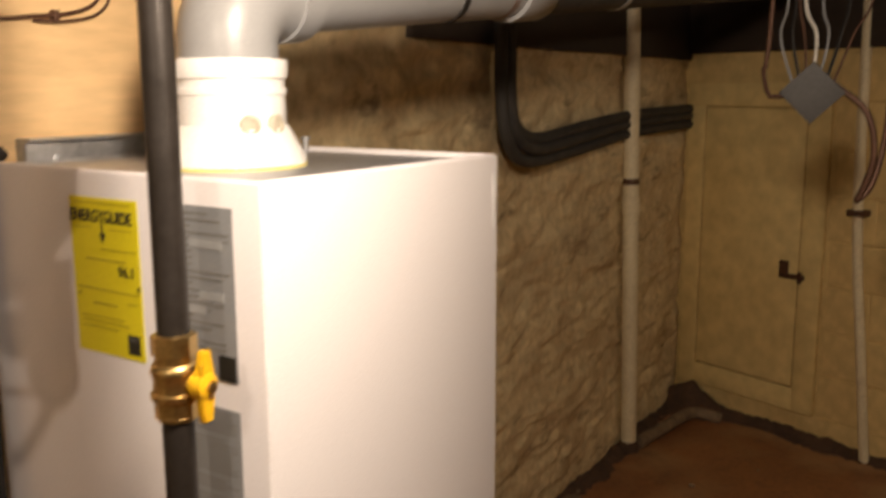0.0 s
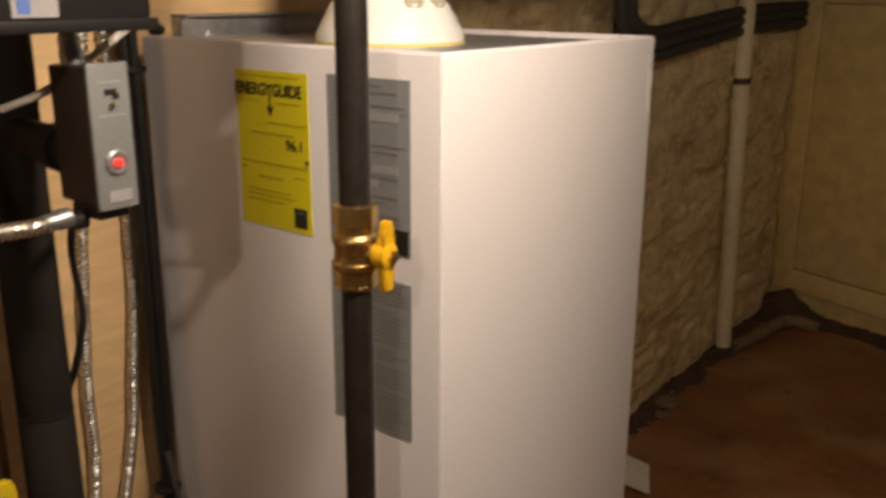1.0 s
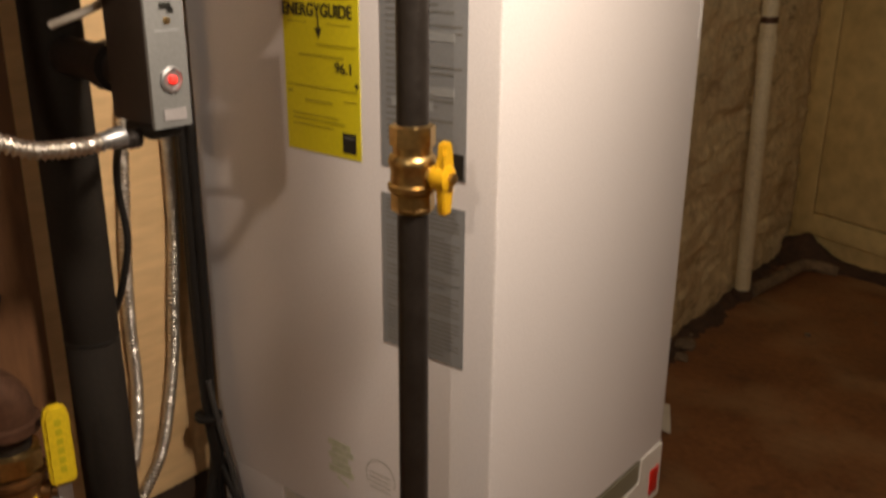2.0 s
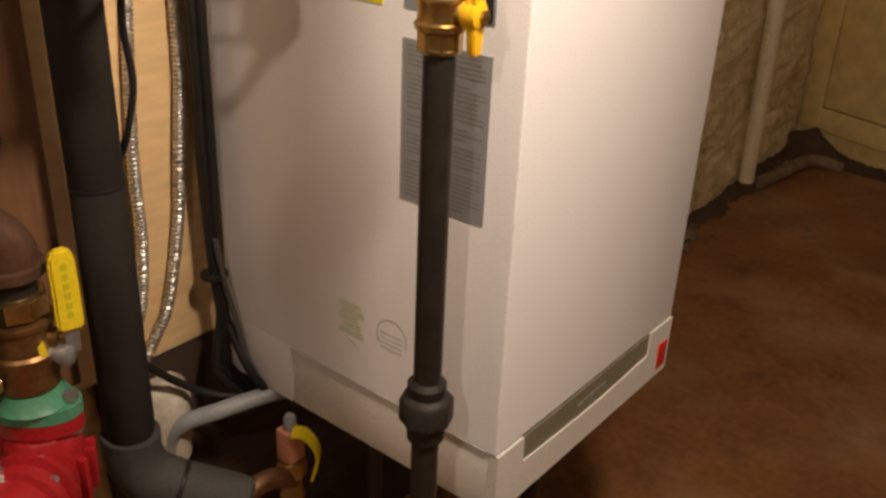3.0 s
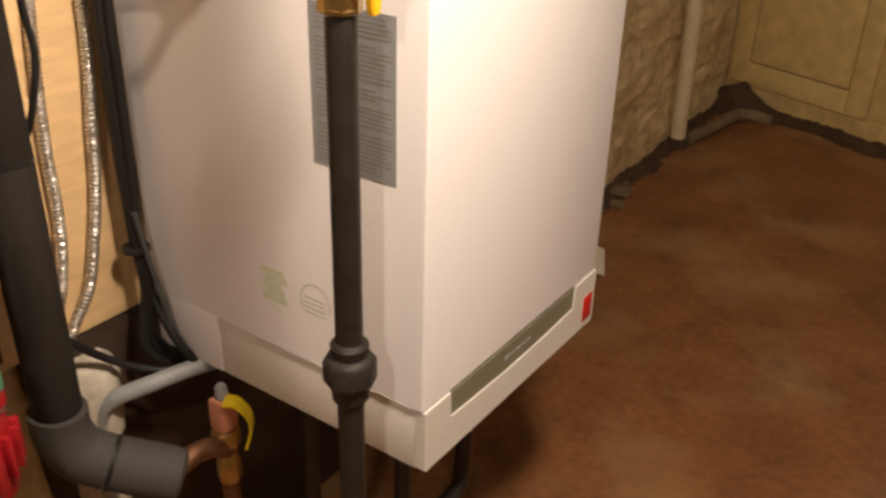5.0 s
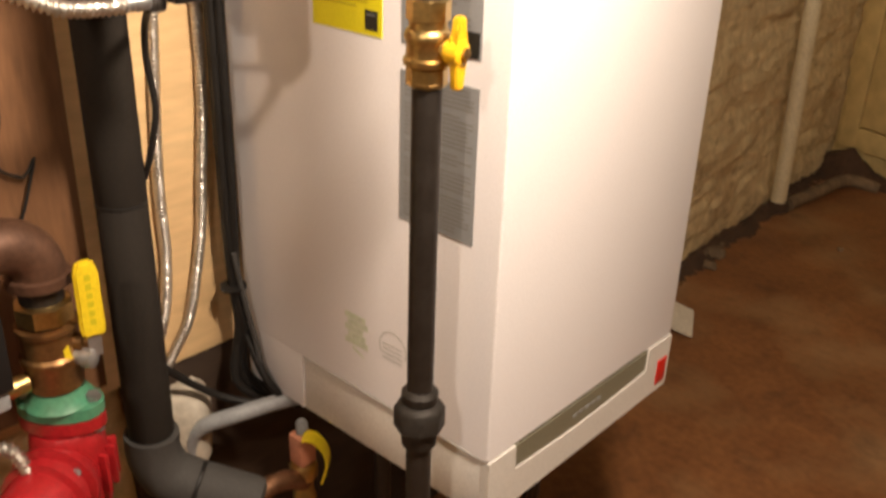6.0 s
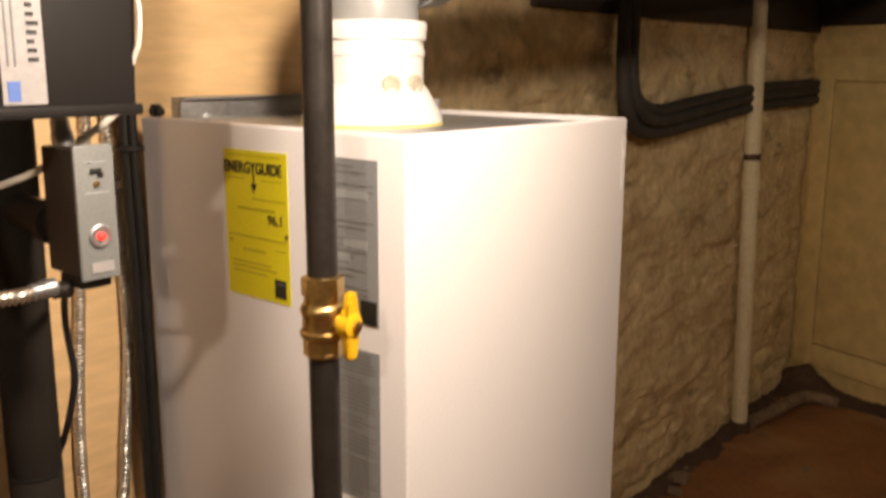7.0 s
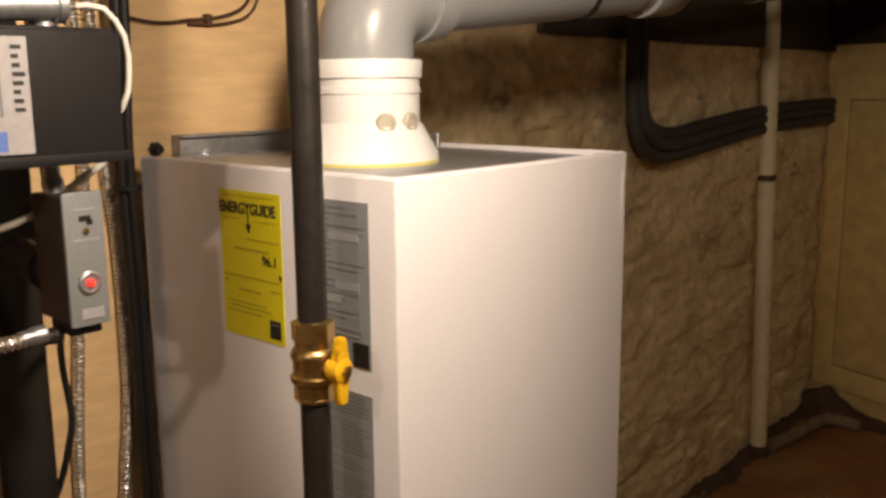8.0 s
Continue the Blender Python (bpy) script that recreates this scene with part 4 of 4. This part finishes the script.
def build_relay():
    c = thing("relay_control", "black plastic control case with a white printed sticker", "control box")
    x1, y0, y1, z0, z1 = -0.205, -0.410, -0.190, 1.510, 1.648
    part("case", slab((x1 - 0.085, y0, z0), (x1 - 0.014, y1, z1), 0.006), "blackbox", c)
    cov = part("cover", slab((x1 - 0.0135, y0 + 0.004, z0 + 0.006), (x1, y1 - 0.006, z1 - 0.004), 0.006), "blackbox", c, "black moulded cover")
    part("rim", slab((x1 - 0.004, y0, z0), (x1 + 0.003, y1, z0 + 0.012), 0.003), "blackbox", cov)
    st = part("sticker", slab((x1 - 0.001, y0 + 0.074, z0 + 0.014), (x1 + 0.001, y0 + 0.117, z1 - 0.012)), "paper", cov, "white sticker with sideways print", smooth=False)
    part("print", slab((x1 + 0.0008, y0 + 0.079, z0 + 0.017), (x1 + 0.0016, y0 + 0.091, z0 + 0.036)), "blue", c, "blue printed mark", smooth=False)
    for k in range(8):
        h = (0.010, 0.007, 0.008, 0.012, 0.010, 0.007, 0.009, 0.010)[k]
        part("print", slab((x1 + 0.0008, y0 + 0.101, z1 - 0.024 - 0.0085 * k), (x1 + 0.0016, y0 + 0.101 + h, z1 - 0.020 - 0.0085 * k)), "ink", c, smooth=False)
    for k in range(2):
        part("print", slab((x1 + 0.0008, y0 + 0.080 + 0.007 * k, z0 + 0.05), (x1 + 0.0016, y0 + 0.082 + 0.007 * k, z1 - 0.02)), "ink_soft", c, smooth=False)
    for y, r in ((-0.255, 0.016), (-0.325, 0.017)):
        part("connector", turned([(r, 0), (r, 0.008), (r * 0.85, 0.009), (r * 0.85, 0.03)], axis((x1 - 0.045, y, z1 - 0.001), (0, 0, 1)), 20), "zinc", c, "bright conduit connector")
    part("connector", turned([(0.016, -0.03), (0.016, 0.035), (0.019, 0.036), (0.019, 0.045)], axis((x1 - 0.030, -0.285, z1 + 0.020), (0, 1, 0.05)), 20), "zinc", c, "bright conduit connector")
    part("bracket", slab((PX + 0.030, -0.33, 1.56), (x1 - 0.084, -0.26, 1.62), 0.003), "cast", c)


build_relay()


# ---- conduits and cables ----
def run(name, label, category, points, radius, mat, ridged=0.0, step=None, sides=12, group=""):
    bm = tube(points, radius, step or (0.0018 if ridged else 0.015), sides, ridged=ridged)
    ob = tagged(put(name, bm, mat), label, category, group)
    if ridged:
        way = (Vector(points[1]) - Vector(points[0])).normalized()
        part("end_fitting", turned([(radius + 0.0008, -0.004), (radius + 0.003, -0.003), (radius + 0.003, 0.010), (radius + 0.0015, 0.012), (radius + 0.0015, 0.024)], axis(points[0], way), 16), "zinc", ob, "smooth zinc end fitting")
    return ob


run("steel_conduit", "bright flexible steel conduit hanging down the plywood", "conduit",
    [(-0.556, -0.075, 2.19), (-0.556, -0.070, 1.80), (-0.556, -0.068, 1.49), (-0.556, -0.095, 1.24), (-0.556, -0.113, 1.02), (-0.556, -0.115, 0.88), (-0.556, -0.130, 0.78), (-0.55, -0.17, 0.70)], 0.0080, "flex", 0.0019, group="flexible conduits")
run("steel_conduit", "bright flexible steel conduit bowing down the plywood", "conduit",
    [(-0.556, -0.040, 2.19), (-0.556, -0.045, 1.80), (-0.556, -0.037, 1.485), (-0.556, -0.027, 1.357), (-0.556, -0.026, 1.14), (-0.556, -0.041, 0.99), (-0.556, -0.051, 0.90), (-0.556, -0.081, 0.775), (-0.556, -0.112, 0.722), (-0.55, -0.16, 0.67)], 0.0080, "flex", 0.0019, group="flexible conduits")
run("steel_conduit", "bright flexible steel conduit running to the control box", "conduit",
    [(-0.246, -0.285, 1.331), (-0.243, -0.33, 1.329), (-0.24, -0.39, 1.340), (-0.25, -0.46, 1.39), (-0.27, -0.49, 1.50), (-0.27, -0.50, 1.75)], 0.0072, "flex", 0.0019, group="flexible conduits")
run("steel_conduit", "bright flexible steel conduit above the control case", "conduit",
    [(-0.236, -0.315, 1.688), (-0.24, -0.36, 1.690), (-0.25, -0.45, 1.72), (-0.27, -0.55, 1.80), (-0.30, -0.6, 2.0)], 0.0120, "flex", 0.0019, group="flexible conduits")
run("steel_conduit", "bright flexible steel conduit between the control boxes", "conduit",
    [(-0.265, -0.250, 1.480), (-0.268, -0.252, 1.51), (-0.262, -0.255, 1.532)], 0.0085, "flex", 0.0019, group="flexible conduits")
run("steel_conduit", "bright flexible steel conduit rising from the control case", "conduit",
    [(-0.25, -0.255, 1.69), (-0.255, -0.25, 1.80), (-0.27, -0.24, 2.0), (-0.28, -0.24, 2.2)], 0.0085, "flex", 0.0019, group="flexible conduits")
run("white_cable", "white cable slanting between the control boxes", "cable",
    [(-0.284, -0.170, 1.511), (-0.296, -0.185, 1.496), (-0.298, -0.226, 1.470), (-0.300, -0.262, 1.449), (-0.34, -0.290, 1.43)], 0.0042, "white_wire")
run("white_cable", "white cable looping beside the control case", "cable",
    [(-0.235, -0.225, 1.67), (-0.225, -0.200, 1.668), (-0.222, -0.180, 1.640), (-0.225, -0.176, 1.60), (-0.232, -0.182, 1.565), (-0.27, -0.20, 1.53)], 0.0032, "white_wire")
run("black_cable", "thin black cable hanging in a slack bow", "cable",
    [(-0.275, -0.245, 1.33), (-0.40, -0.195, 1.28), (-0.45, -0.172, 1.22), (-0.45, -0.166, 1.155), (-0.455, -0.172, 1.11), (-0.472, -0.178, 1.06), (-0.51, -0.185, 1.0), (-0.556, -0.19, 0.95)], 0.0045, "cable")
bundle = thing("cable_bundle", "bundle of black cables tied beside the boiler", "cable")
for k, (dx, dy) in enumerate(((0, 0), (0.011, -0.006), (-0.009, -0.010), (0.003, -0.014))):
    lowx, lowy = ((-0.45, -0.014), (-0.51, -0.018), (-0.50, -0.045), (-0.51, -0.03))[k]
    part("cable", tube([(-0.515 + dx, -0.012 + dy, 2.19), (-0.515 + dx, -0.012 + dy, 1.70), (-0.515 + dx, -0.020 + dy, 1.50), (-0.515 + dx, -0.016 + dy, 1.25), (-0.515 + dx, -0.016 + dy, 1.0),
                        (-0.512 + dx * 0.5, -0.020 + dy * 0.6, 0.826), (-0.505 + dx * 0.5, -0.018 + dy * 0.6, 0.745), (lowx, lowy, 0.655), (lowx + 0.02, lowy + 0.04, 0.60)], 0.0072, 0.02, 10), "cable", bundle)
part("cable", tube([(-0.500, -0.030, 0.88), (-0.492, -0.022, 0.80), (-0.478, -0.016, 0.73), (-0.462, -0.014, 0.665), (-0.45, 0.01, 0.615)], 0.0045, 0.02, 8), "foam_grey", bundle, "thin grey cable")
part("cable_tie", turned([(0.019, 0), (0.021, 0.001), (0.021, 0.007), (0.019, 0.008)], axis((-0.512, -0.027, 0.812), (0, 0, 1)), 16), "cable", bundle)
part("cable_tie", turned([(0.019, 0), (0.021, 0.001), (0.021, 0.007), (0.019, 0.008)], axis((-0.514, -0.026, 1.44), (0, 0, 1)), 16), "cable", bundle)
run("black_cable", "black cable drooping below the plywood", "cable",
    [(-0.52, -0.16, 0.72), (-0.515, -0.12, 0.675), (-0.50, -0.075, 0.635), (-0.47, -0.03, 0.615), (-0.42, 0.02, 0.62)], 0.0065, "cable")
run("brown_wire", "thin brown wire stapled across the plywood", "wire",
    [(-0.560, -0.02, 1.692), (-0.560, 0.06, 1.680), (-0.560, 0.12, 1.686), (-0.559, 0.18, 1.694), (-0.560, 0.225, 1.712), (-0.560, 0.245, 1.75), (-0.560, 0.25, 1.85), (-0.560, 0.25, 2.10)], 0.0028, "rust")
run("brown_wire", "thin brown wire stapled across the plywood", "wire",
    [(-0.560, 0.12, 1.680), (-0.558, 0.18, 1.683), (-0.560, 0.235, 1.700), (-0.560, 0.258, 1.75), (-0.560, 0.262, 1.90), (-0.560, 0.262, 2.10)], 0.0022, "rust")
tagged(put("wire_staple", slab((-0.567, 0.150, 1.678), (-0.554, 0.160, 1.697), 0.002), "rust"), "small staple holding the wires to the plywood", "staple")
run("grey_hose", "grey vinyl hose dipping from under the boiler", "hose",
    [(-0.40, 0.06, 0.628), (-0.43, 0.01, 0.622), (-0.47, -0.06, 0.608), (-0.52, -0.115, 0.575), (-0.535, -0.125, 0.50), (-0.535, -0.13, 0.30)], 0.0135, "greyhose", sides=16)
drain = thing("drain_pipe", "whitewashed drain pipe standing by the wall", "pipe")
part("pipe", turned([(0.042, 0.0), (0.042, 0.50), (0.049, 0.505), (0.053, 0.58), (0.052, 0.61), (0.046, 0.632), (0.030, 0.645)], axis((-0.575, -0.125, 0), (0.01, 0.02, 1)), 26), "rag", drain)
# brown board run down to the floor, its colour darkened as the boiler's shade
tagged(put("skirting_board", slab((-0.600, -0.20, 0.006), (-0.572, 0.62, 0.684), 0.003), "skirt"), "brown board under the plywood, coloured darker for shade", "board", kind="structure")
stud = tagged(put("wall_stud", slab((-0.566, -0.95, 0.72), (-0.535, -0.245, 1.90), 0.003), "stud"), "dark stained vertical board on the plywood", "board", kind="structure")
run("black_pipe", "black pipe running along under the boiler", "pipe", [(-0.30, 0.10, 0.20), (-0.30, 0.10, 0.45), (-0.30, 0.10, 0.655)], 0.014, "blackiron", group="pipes under the boiler")
run("black_pipe", "black pipe running along under the boiler", "pipe", [(-0.20, 0.22, 0.0), (-0.20, 0.22, 0.45), (-0.20, 0.22, 0.655)], 0.014, "blackiron", group="pipes under the boiler")

# ---- stone wall side: lines, stack and litter ----
for k, (dz, dx) in enumerate(((0, 0), (0.040, 0.012), (0.075, -0.008))):
    y0 = 1.68 + 0.035 * k
    run("insulated_line", "black insulated refrigerant line bent along the stone wall", "pipe",
        [(stone_x(y0) + 0.07 + dx, y0 - 0.03, 2.15), (stone_x(y0) + 0.07 + dx, y0, 1.72), (stone_x(y0) + 0.07 + dx, y0 + 0.005, 1.55 + dz * 0.2), (stone_x(y0) + 0.07 + dx, y0 + 0.05, 1.415 + dz * 0.6),
         (stone_x(1.9) + 0.07 + dx, 1.89 + 0.04 * k, 1.352 + dz * 0.9), (stone_x(2.3) + 0.055 + dx * 0.5, 2.3, 1.362 + dz), (stone_x(2.96) + 0.024, 2.96, 1.395 + dz), (stone_x(3.7) + 0.03, 3.74, 1.405 + dz)], 0.021, "hose", sides=14, group="insulated lines")

st = thing("waste_stack", "cream painted waste pipe standing on the floor", "pipe")
wx, wy = -0.768, 2.96
lean = axis((wx, wy, 0), (-0.010, -0.035, 1))
part("pipe", turned([(0.033, 0.035), (0.033, 1.19)], lean, 24), "cream_pipe", st)
part("pipe", turned([(0.033, 1.205), (0.033, 2.18)], lean, 24), "cream_pipe", st)
part("joint", turned([(0.033, 1.185), (0.036, 1.188), (0.036, 1.207), (0.033, 1.21)], lean, 24), "rust", st, "rusty joint")
part("joint", turned([(0.034, 1.06), (0.037, 1.062), (0.037, 1.13), (0.034, 1.132)], lean, 24), "cream_pipe", st)
part("foot", turned([(0.046, 0.0), (0.046, 0.03), (0.036, 0.045)], lean, 24), "dirt", st, "black foot")
run("floor_pipe", "dirty cream pipe lying along the foot of the wall", "pipe", [(-0.735, 2.99, 0.030), (-0.70, 3.25, 0.032), (-0.675, 3.44, 0.032), (-0.63, 3.51, 0.026), (-0.53, 3.53, 0.010)], 0.029, "dirt_pipe", sides=16)


def heap(name, label, category, cx, cy, rx, ry, h, mat, seed, kind=""):
    bm = bmesh.new()
    n, rings = 26, 8
    top = bm.verts.new((cx, cy, h))
    prev = None
    for j in range(1, rings + 1):
        f = j / rings
        ring = []
        for i in range(n):
            a = 2 * math.pi * i / n
            w = 1 + 0.35 * noise.noise(Vector((math.cos(a) * 2 + seed, math.sin(a) * 2, f)))
            x, y = cx + rx * f * w * math.cos(a), cy + ry * f * w * math.sin(a)
            z = h * (1 - f) ** 1.4 * (1 + 0.5 * noise.noise(Vector((x * 14, y * 14, seed)))) - (0.01 if j == rings else 0)
            ring.append(bm.verts.new((x, y, z)))
        for i in range(n):
            if prev:
                bm.faces.new((prev[i], ring[i], ring[(i + 1) % n], prev[(i + 1) % n]))
            else:
                bm.faces.new((top, ring[i], ring[(i + 1) % n]))
        prev = ring
    return tagged(put(name, bm, mat), label, category, kind=kind)


heap("dirt_heap", "dark damp dirt piled in the corner", "dirt", -0.74, 3.66, 0.30, 0.17, 0.13, "dirt", 1.0, "stuff")


def bank(p, q, high, deep, seed, label):
    """A ragged bank of dirt leaning against the foot of a wall from p to q; the room lies to the right of p to q."""
    p, q = Vector(p), Vector(q)
    way = (q - p).normalized()
    side = Vector((way.y, -way.x, 0))
    n = int((q - p).length / 0.012)
    bm = bmesh.new()
    rows = []
    for i in range(n + 1):
        c = p + (q - p) * (i / n)
        f = noise.fractal(Vector((i * 0.012 * 5, seed, 0)), 0.7, 2.0, 5)
        h, d = high * max(0.15, 0.75 + 0.45 * f), deep * max(0.3, 0.9 + 0.8 * noise.noise(Vector((i * 0.05, seed * 2, 3))))
        rows.append([bm.verts.new(c + side * (d * u) + Vector((0, 0, h * w + 0.010 * noise.noise(c * 30 + Vector((u * 9, 0, 0))))))
                     for u, w in ((-0.6, 1.0), (0.05, 0.97), (0.12, 0.6), (0.35, 0.25), (0.7, 0.08), (1.0, -0.12))])
    for lo, hi in zip(rows, rows[1:]):
        for k in range(5):
            bm.faces.new((lo[k], hi[k], hi[k + 1], lo[k + 1]))
    return tagged(put("dirt_bank", bm, "dirt"), label, "dirt", kind="stuff")


bank(FAR_A + FAR_N * 0.01, FAR_A + FAR_DIR * 2.6 + FAR_N * 0.01, 0.045, 0.08, 3.0, "dark damp dirt crusted along the wall foot")
bank((stone_x(2.0) + 0.02, 2.0, 0), (stone_x(3.8) + 0.02, 3.8, 0), 0.030, 0.07, 8.0, "dark damp dirt crusted along the wall foot")
rnd = random.Random(11)
for k in range(10):
    q = ((-0.745 + rnd.uniform(-.03, .06), 2.32 + rnd.uniform(-.12, .12)) if k < 6 else (-0.80 + rnd.uniform(-.05, .9), 2.2 + rnd.uniform(-.2, 1.5)))
    bm = bmesh.new()
    r = rnd.uniform(0.022, 0.04) if k < 4 else rnd.uniform(0.006, 0.014)
    bmesh.ops.create_icosphere(bm, subdivisions=2, radius=r)
    for v in bm.verts:
        v.co *= 1 + 0.5 * noise.noise(v.co * 40 + Vector((k, 0, 0)))
        v.co.z = v.co.z * 0.55 + r * 0.35
    bm.transform(Matrix.Translation((q[0], q[1], 0)))
    tagged(put("stone_chip", bm, "dirt_pipe"), "dusty tan chip of fallen whitewash on the floor", "stone chip", "stone chips")

flap = bmesh.new()
prism([(0, 0), (0.26, 0.0), (0.24, 0.17), (0.02, 0.20)], Matrix.Translation((-0.73, 1.60, 0.07)) @ Matrix.Rotation(0.35, 4, "Z") @ Matrix.Rotation(0.25, 4, "Y"), 0.006, flap)
tagged(put("board_scrap", flap, "board"), "white scrap of board lying by the wall", "board scrap")

# ---- far wall: boarded door, pipe, hanging junction box ----
door = tagged(new("door_1"), "cream painted flush access door with a rusty latch", "door", kind="structure")
D0, D1, DZ0, DZ1 = 0.165, 0.69, 0.235, 1.485
part("door_leaf", on_far(D0, DZ0, D1, DZ1, 0.004, 0.022, 0.002), "door_paint", door)
part("casing", on_far(D0 - 0.10, 0.12, D0 - 0.008, 1.60, 0.002, 0.026, 0.003), "door_paint", door)
part("casing", on_far(D1 + 0.008, 0.12, D1 + 0.11, 1.60, 0.002, 0.026, 0.003), "door_paint", door)
part("casing", on_far(D0 - 0.10, DZ1 + 0.01, D1 + 0.11, 1.60, 0.0265, 0.030, 0.001), "door_paint", door)
part("sill", on_far(D0 - 0.007, 0.12, D1 + 0.007, DZ0 - 0.008, 0.002, 0.026, 0.003), "door_paint", door)
latch = part("latch", on_far(D1 - 0.09, 0.73, D1 - 0.045, 0.81, 0.022, 0.032, 0.003), "rust", door, "rusty iron latch")
part("latch_bar", on_far(D1 - 0.06, 0.735, D1 + 0.04, 0.757, 0.033, 0.045, 0.003), "rust", latch)
part("latch_ring", on_far(D1 + 0.015, 0.722, D1 + 0.035, 0.772, 0.046, 0.055, 0.003), "rust", latch)
rp = thing("rusty_pipe", "thin rust-stained pipe standing against the far wall", "pipe")
part("pipe", tube([FAR_M @ Vector((1.065, 0.0, 0.04)), FAR_M @ Vector((1.01, 0.5, 0.04)), FAR_M @ Vector((0.955, 1.06, 0.04)), FAR_M @ Vector((0.93, 2.19, 0.04))], 0.021, 0.1, 16), "cream_pipe", rp)
part("clamp", on_far(0.917, 1.05, 0.993, 1.075, 0.0, 0.066, 0.003), "rust", rp, "rusty clamp")


def build_junction():
    j = thing("junction_box", "grey steel junction box hanging by its cables", "junction box")
    c = Vector((0.167, 1.725, 1.568))
    m = Matrix.Translation(c) @ Matrix.Rotation(radians(12), 4, "Z") @ Matrix.Rotation(radians(90), 4, "X") @ Matrix.Rotation(radians(45), 4, "Z")
    s = 0.052
    bm = slab((-s, -s, -0.025), (s, s, 0.025), 0.004)
    bm.transform(m)
    part("box", bm, "jgrey", j)
    bm = slab((-s - 0.002, -s - 0.002, 0.026), (s + 0.002, s + 0.002, 0.029), 0.001)
    bm.transform(m)
    part("cover", bm, "jgrey", j, "flat steel cover")
    for k in range(7):
        a = (k - 3) / 3
        top = Vector((c.x + 0.14 * a + 0.02 * math.sin(k * 2.1), c.y + 0.05 * math.cos(k * 1.7), 2.285))
        part("cable", tube([c + Vector((0.045 * a, 0, 0.045 - 0.03 * abs(a))), c + Vector((0.085 * a, 0.01, 0.14)), c + Vector((0.10 * a + 0.03 * math.cos(k), 0.0, 0.26)), top], 0.004 if k % 2 else 0.003, 0.02, 8),
             ("greyhose", "cable", "rust", "white_wire")[k % 4], j)
    part("cable", tube([c + Vector((-0.05, 0, 0.0)), c + Vector((-0.10, 0.0, -0.01)), c + Vector((-0.12, 0, 0.06)), c + Vector((-0.11, 0, 0.12)), c + Vector((-0.09, 0.0, 0.71))], 0.006, 0.02, 8), "rust", j)
    part("cable", tube([c + Vector((0.05, 0, 0.02)), c + Vector((0.13, 0.0, -0.05)), c + Vector((0.15, 0, -0.16)), c + Vector((0.12, 0, -0.26)), c + Vector((0.17, 0.02, -0.10)), c + Vector((0.20, 0.02, 0.71))], 0.008, 0.02, 8), "rust", j)


build_junction()

# ---- painted blocks of the far wall ----
rnd = random.Random(21)
shared = {}
for row in range(9):
    z0, shift = -0.08 + 0.2 * row, 0.2 * (row % 2)
    for colm in range(7):
        u0 = 0.82 + 0.4 * colm - shift
        u1 = u0 + 0.4
        u0 = max(u0, 0.806)
        if u1 - u0 < 0.05:
            continue
        key = round(u1 - u0, 2)
        if key not in shared:
            bm = slab((0.004, 0.004, 0), (u1 - u0 - 0.004, 0.194, 0.009), 0.0035, seg=1)
            me = bpy.data.meshes.new("block")
            bm.to_mesh(me)
            bm.free()
            me.materials.append(M["block"])
            shared[key] = me
        ob = new("block", shared[key])
        ob.parent = far
        ob.matrix_basis = FAR_M @ Matrix.Translation((u0, z0, -0.003 + rnd.uniform(-0.001, 0.002)))
